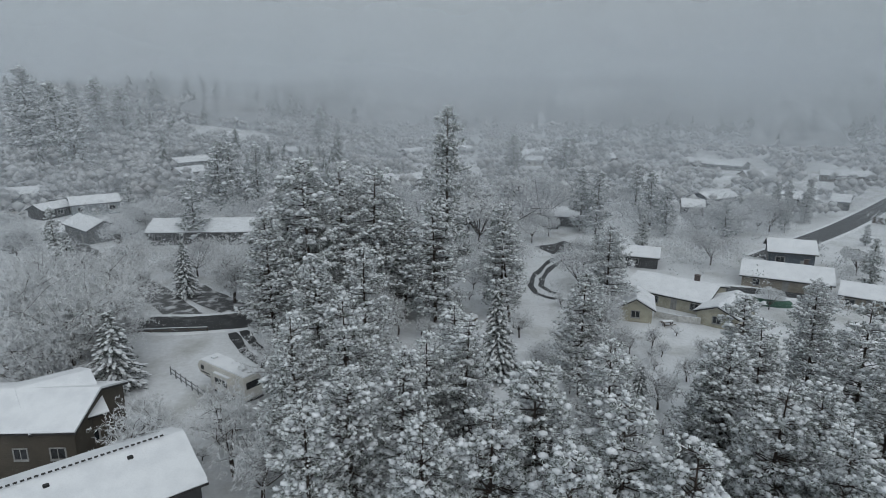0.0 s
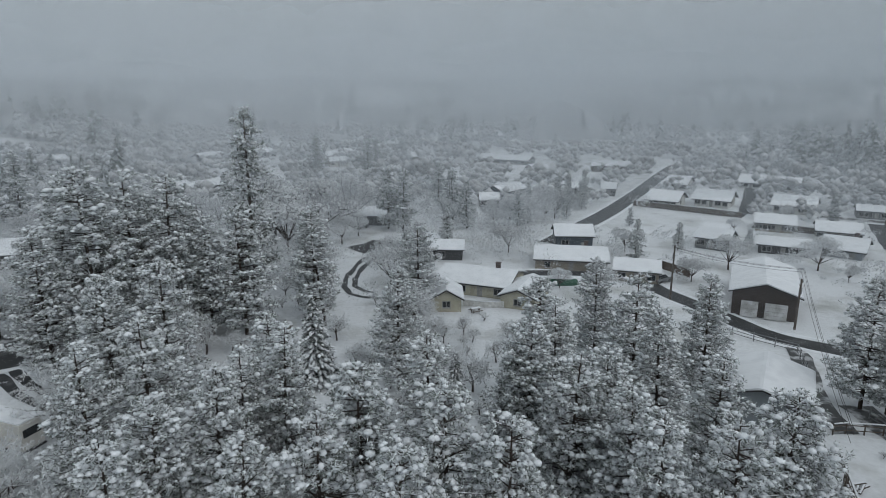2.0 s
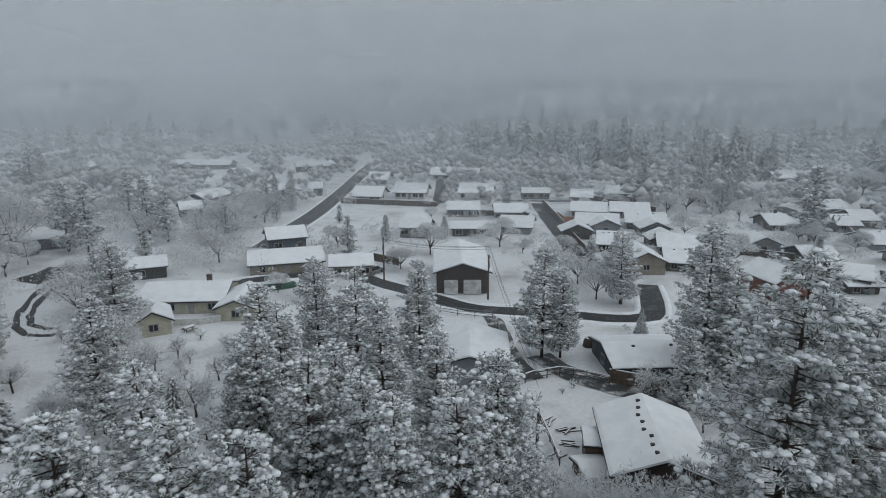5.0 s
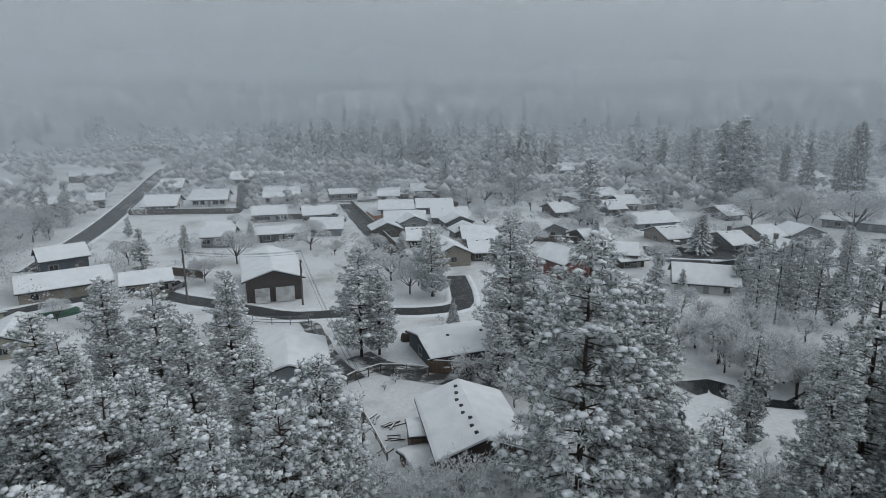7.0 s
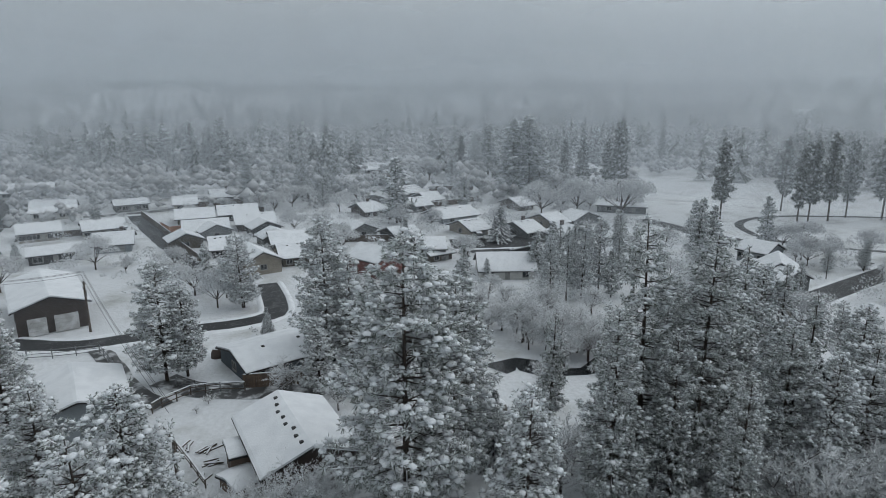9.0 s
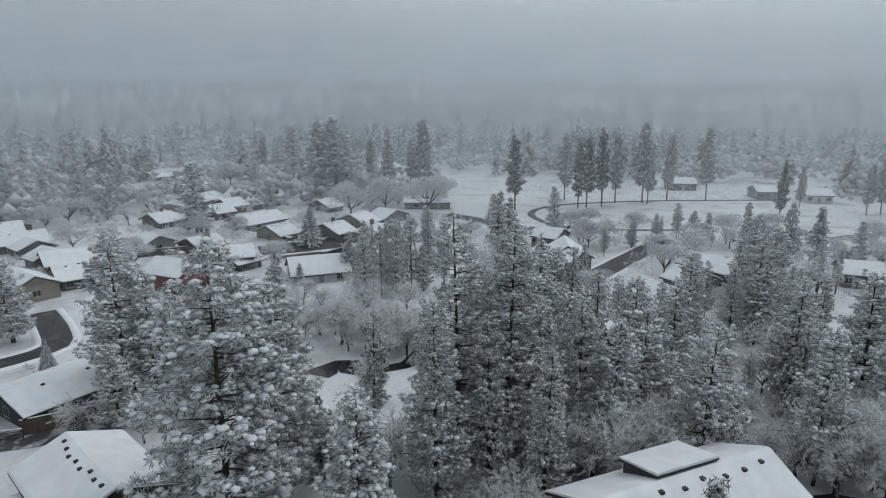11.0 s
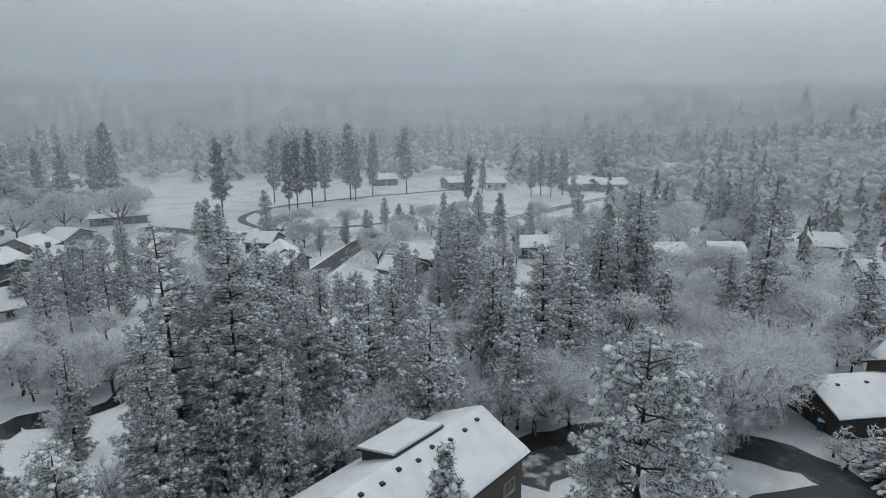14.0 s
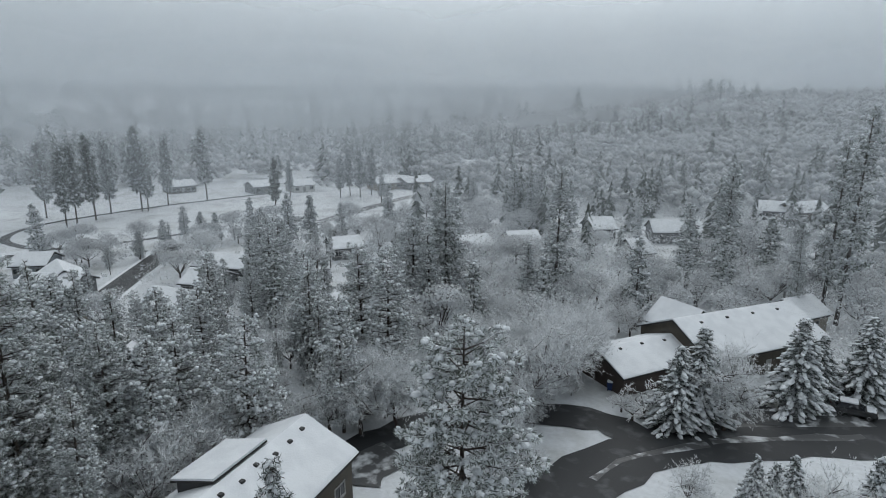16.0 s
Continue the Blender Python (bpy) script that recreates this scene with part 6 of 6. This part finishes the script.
grove("pine", ((-6.36, 91.58, 19.33), (4.11, 93.5, 18.7), (-1.74, 53.64, 15.98), (4.23, 39.3, 17.1), (-4.31, 48.58, 15.5)), 1.05)
grove("bare", ((51.15, -22.06, 8.92), (50.78, -24.63, 8.91), (54.7, -21.37, 8.57), (52.6, -28.71, 7.4), (52.69, -31.39, 7.63), (45.84, -41.11, 10.33), (43.82, -44.37, 7.88), (47.2, -37.85, 8.28), (34.63, -61.74, 12.2), (44.84, -40.12, 10.38), (33.21, -67.56, 10.82), (18.54, 86.59, 7.83), (15.87, 84.5, 5.62), (6.57, 85.68, 5.12), (19.09, 79.72, 6.46), (77.96, 0.31, 5.56), (83.07, 3.05, 4.32), (81.06, -2.91, 4.42), (54.35, -32.27, 7.14), (57.12, -37.22, 6.78), (51.84, -52.89, 7.09), (54.65, -51.05, 6.03)))


for x, y, h in ((-60.0, 75.0, 13.1), (-54.1, 75.1, 11.7), (-70.8, 91.9, 13.0), (-67.2, 110.1, 10.5), (-70.3, 103.4, 9.3), (-46.0, 107.6, 10.2), (-97.5, 121.2, 10.7), (-84.3, 148.2, 10.7), (-22.5, 54.6, 6.0), (-35.0, 57.1, 4.9), (20.1, 88.7, 6.2), (-31.6, 104.9, 9.4), (35.4, -64.4, 11.2), (32.4, -54.0, 7.3), (45.4, -44.4, 9.6), (47.1, -42.6, 8.4), (36.2, -86.2, 6.4), (37.2, -107.2, 8.4), (28.7, -114.5, 8.4), (19.6, -118.4, 8.6), (17.7, -77.5, 6.5), (18.9, -68.4, 6.2), (32.58, -55.37, 14.23), (39.66, -58.25, 10.75), (36.75, -71.76, 10.18), (85.46, 6.27, 8.36), (82.23, 1.62, 8.62), (89.2, 9.99, 6.21), (80.08, -2.89, 7.35), (93.14, 14.74, 7.05), (-71.98, 90.5, 11.19), (-58.57, 81.67, 11.09), (-65.54, 77.12, 9.78), (94.25, 4.02, 8.17)):
    plant("oak", x, y, h)


for x, y, h in ((89.65, 59.14, 7.18), (94.76, 66.87, 7.25), (94.69, 60.44, 6.61), (104.26, 77.78, 6.56), (90.63, 54.57, 5.26), (181.96, 89.59, 8.88), (173.28, 91.41, 7.67), (189.17, 86.67, 7.76), (180.52, 72.75, 6.77), (165.91, 51.94, 4.95), (163.8, 46.27, 4.04), (162.62, 38.65, 5.53), (148.79, 64.1, 6.19), (140.46, 57.41, 5.84), (224.12, 13.08, 10.89), (223.17, 5.51, 10.33), (209.46, -10.25, 8.94), (206.08, -14.97, 7.86), (261.88, 62.95, 11.01)):
    plant("frost", x, y, h)


grove("bare", ((30.78, -45.98, 6.21), (29.98, -41.97, 5.96), (27.01, -44.56, 4.76), (32.15, -50.65, 4.39), (31.38, -53.44, 2.87)))


def snag(x, y, tip, seed):
    """A leaning dead trunk with short broken limbs and a line of snow on its upper side."""
    rng = random.Random(seed)
    t = tagged(new("dead_tree"), "leaning dead pine trunk with broken limbs, lightly snowed", "tree")
    t.matrix_world = pose(x, y, ground_z(x, y))
    wood, white = Soup(), Soup()
    n = 6
    at = lambda u: np.array([tip[0] * u, tip[1] * u, tip[2] * u - 0.3 * (1 - u)])
    for k in range(n):
        wood.tube(at(k / n), at((k + 1) / n), 0.26 * (1 - 0.75 * k / n), 0.26 * (1 - 0.75 * (k + 1) / n), 7)
        white.tube(at(k / n) + np.array([0, 0, 0.12]), at((k + 1) / n) + np.array([0, 0, 0.1]), 0.12, 0.09, 5)
    for _ in range(14):
        p, a = at(rng.uniform(0.3, 0.97)), rng.uniform(0, 6.28)
        ln = rng.uniform(0.5, 1.6)
        q = p + np.array([math.cos(a) * ln, math.sin(a) * ln, rng.uniform(-0.1, 0.5)])
        wood.tube(p, q, 0.05, 0.02, 4)
        white.tube(p + np.array([0, 0, 0.05]), q + np.array([0, 0, 0.04]), 0.045, 0.03, 4)
    part("trunk", wood.mesh("trunk", M_BARK), t)
    part("snow_load", white.mesh("snow_load", M_TUFT_SNOW, True), t)


snag(5.45, 92.34, (-1.47, 0.07, 13.47), 5)


# ---- trees and bushes between the houses ----
def scatter(count, seed, az0, az1, r0, r1, kinds, gap=4.0):
    rng = random.Random(seed)
    made = 0
    for _ in range(count):
        a, r = radians(rng.uniform(az0, az1)), math.sqrt(rng.uniform(r0 ** 2, r1 ** 2))
        x, y = r * math.sin(a), r * math.cos(a)
        key, lo, hi = rng.choice(kinds)
        h = rng.uniform(lo, hi)
        if any((x - cx) ** 2 + (y - cy) ** 2 < (cr + (h * 0.12)) ** 2 for cx, cy, cr in OPEN):
            continue
        plant(key, x, y, h)
        clear(x, y, gap * 0.5)
        made += 1
    return made


scatter(150, 9, -8, 24, 56, 104, (("bare", 3, 6), ("bush", 1.6, 3.2), ("bare", 2.5, 4)), 3)
scatter(70, 10, 60, 100, 62, 95, (("bare", 3, 6), ("bush", 1.6, 3.2)), 3)
LOW = (("frost", 5, 9), ("frost", 6, 10.5), ("frost", 4, 7))
scatter(190, 1, -38, 34, 95, 200, LOW + (("mid", 9, 14),))
scatter(130, 2, 30, 108, 92, 215, (("frost", 4, 7), ("frost", 5, 8), ("mid", 8, 13), ("frost", 3, 5)))
scatter(200, 3, 100, 145, 72, 200, LOW + (("mid", 10, 15), ("bare", 6, 9), ("mid", 9, 13)))
scatter(190, 4, 140, 182, 78, 170, LOW + (("mid", 9, 15), ("frost", 4, 7)))
scatter(150, 5, -38, -8, 55, 120, (("bare", 6, 9), ("bare", 5, 8), ("bush", 1.5, 3)))
scatter(110, 6, 0, 60, 30, 75, (("bush", 1.2, 2.6), ("bush", 1.0, 2.0)), 2)
scatter(130, 7, 60, 130, 30, 90, (("bush", 1.2, 2.6), ("bare", 4, 7)), 3)
scatter(60, 8, 130, 182, 40, 80, (("bush", 1.0, 2.2),), 3)
# ---- far woods ----
def r_(x, y):
    return math.hypot(x, y)


def far_woods(name, count, seed, r0, r1, conifer, label, power=0.5, reach=(-58, 200), shards=44, size=0.62, tall=(4.5, 8), needle=None):
    """Many small far trees in one mesh: jagged cones or loose rimed crowns."""
    rng = np.random.default_rng(seed)
    soup = Soup()
    discs = np.array(OPEN)
    a = np.radians(rng.uniform(*reach, count))
    r = r0 + (r1 - r0) * rng.uniform(0, 1, count) ** (1 / (power * 2))
    xy = np.stack([r * np.sin(a), r * np.cos(a)], 1)
    for x, y in xy:
        clump = noise.noise(Vector((x * 0.009, y * 0.009, 3.0)))
        if (clump < 0.05) == conifer and rng.random() < (0.75 if conifer else 0.35):
            continue
        if (((discs[:, :2] - (x, y)) ** 2).sum(1) < discs[:, 2] ** 2).any():
            continue
        z = ground_z(x, y)
        if conifer:
            far = r_(x, y) > 300
            n = 54 if far else 120
            h = rng.uniform(*tall) * rng.choice((0.55, 0.8, 1.0, 1.0))
            w = h * rng.uniform(0.15, 0.23)
            u = np.sort(rng.uniform(0.04, 1, n)) ** 0.9
            t = rng.uniform(0, 6.28, n)
            out = (w * (1 - u) ** 0.8 + 0.3) * rng.uniform(0.55, 1.15, n)
            q = np.stack([np.cos(t), np.sin(t)], 1)
            c = np.stack([q[:, 0] * out, q[:, 1] * out, u * h - 0.18 * out - 0.3], 1)
            up = np.stack([q[:, 0] * 0.1 * out, q[:, 1] * 0.1 * out, u * h + 0.45 + 0.3 * out], 1)
            s = np.stack([-q[:, 1], q[:, 0], rng.uniform(-0.5, 0.5, n)], 1) * (out * (0.55 if far else 0.36) + 0.12)[:, None]
            v = np.stack([c - s, c + s, up], 1).reshape(-1, 3)
        else:
            n = shards
            h = rng.uniform(*tall)
            w = h * rng.uniform(0.45, 0.62)
            k = 6
            spots = np.stack([rng.uniform(-0.75, 0.75, k) * w, rng.uniform(-0.75, 0.75, k) * w, h * rng.uniform(0.25, 0.7, k)], 1)
            if math.hypot(x, y) > 200:
                lumps(soup, spots + np.array([x, y, z]), h * rng.uniform(0.13, 0.22, k), rng, 0.95, None, 0, False, 0.3)
            v = shell_shards(rng, spots[rng.integers(0, k, n)], np.full(3, h * 0.22), n, size * 0.6, 0.35)
        soup.add(v + np.array([x, y, z]), np.arange(len(v)).reshape(-1, 3))
    tagged(new(name, soup.mesh(name, needle or (M_FROSTED if conifer else M_WOODS if r0 > 180 else M_TWIG_FAR))), label, "woods", kind="stuff")


far_woods("far_conifers", 2300, 5, 300, 1300, True, "distant dusted conifers fading into fog", 0.7, tall=(9, 19))
far_woods("far_bare_woods", 9500, 6, 190, 800, False, "distant leafless woods grey with frost", 0.6, shards=54, size=0.75, tall=(6, 11))
far_woods("garden_thickets", 1500, 11, 100, 260, False, "leafless frosted trees between gardens", 0.75, (-40, 150), 170, 0.34, (3.0, 6.5))
far_woods("garden_shrubs", 1500, 21, 90, 200, False, "low frosted shrubs between gardens", 0.8, (-40, 150), 60, 0.28, (1.6, 3.2))
far_woods("slope_bare_woods", 2600, 7, 95, 480, False, "leafless frosted woods on the slope", 0.85, (138, 190), 100, 0.55, (5, 10))
far_woods("slope_conifers", 950, 8, 130, 520, True, "dusted conifers on the slope", 0.8, (132, 190), tall=(9, 18), needle=M_BELT)
far_woods("hill_bare_woods", 2200, 9, 150, 520, False, "leafless frosted woods on the hill", 0.9, (-50, -10), 64, 0.6, (5, 9.5))
far_woods("hill_conifers", 260, 10, 190, 520, True, "dusted conifers on the hill", 0.9, (-50, -12), tall=(9, 18))
far_woods("slope_thickets", 480, 12, 62, 105, False, "leafless frosted thickets below the slope", 0.7, (104, 150), 190, 0.26, (3.5, 7.5), M_TWIG)
far_woods("slope_thickets", 560, 13, 82, 150, False, "leafless frosted woods at the foot of the slope", 0.7, (140, 184), 190, 0.28, (4.5, 8.5), M_TWIG)
far_woods("hill_thickets", 520, 14, 92, 190, False, "leafless frosted woods around the hill houses", 0.7, (-40, -13), 160, 0.3, (4.0, 8.0))
far_woods("orchard_thickets", 420, 15, 100, 210, False, "tall leafless trees grey with rime", 0.7, (-12, 26), 190, 0.32, (6.0, 11.0))
far_woods("ridge_woods", 7000, 16, 340, 1400, False, "far leafless woods fading into fog", 0.7, (-50, 190), 28, 1.2, (6.0, 11.0))
far_woods("hill_forest", 5200, 31, 420, 1300, True, "dim conifer forest on the far hills", 0.6, (-30, 165), tall=(14, 26), needle=M_BELT)
far_woods("pine_belt", 420, 17, 280, 430, True, "belt of tall dark conifers behind the houses", 0.6, (40, 112), tall=(12, 25), needle=M_BELT)
far_woods("pine_belt", 200, 18, 250, 420, True, "tall dark conifers beyond the park", 0.6, (108, 140), tall=(12, 22), needle=M_BELT)
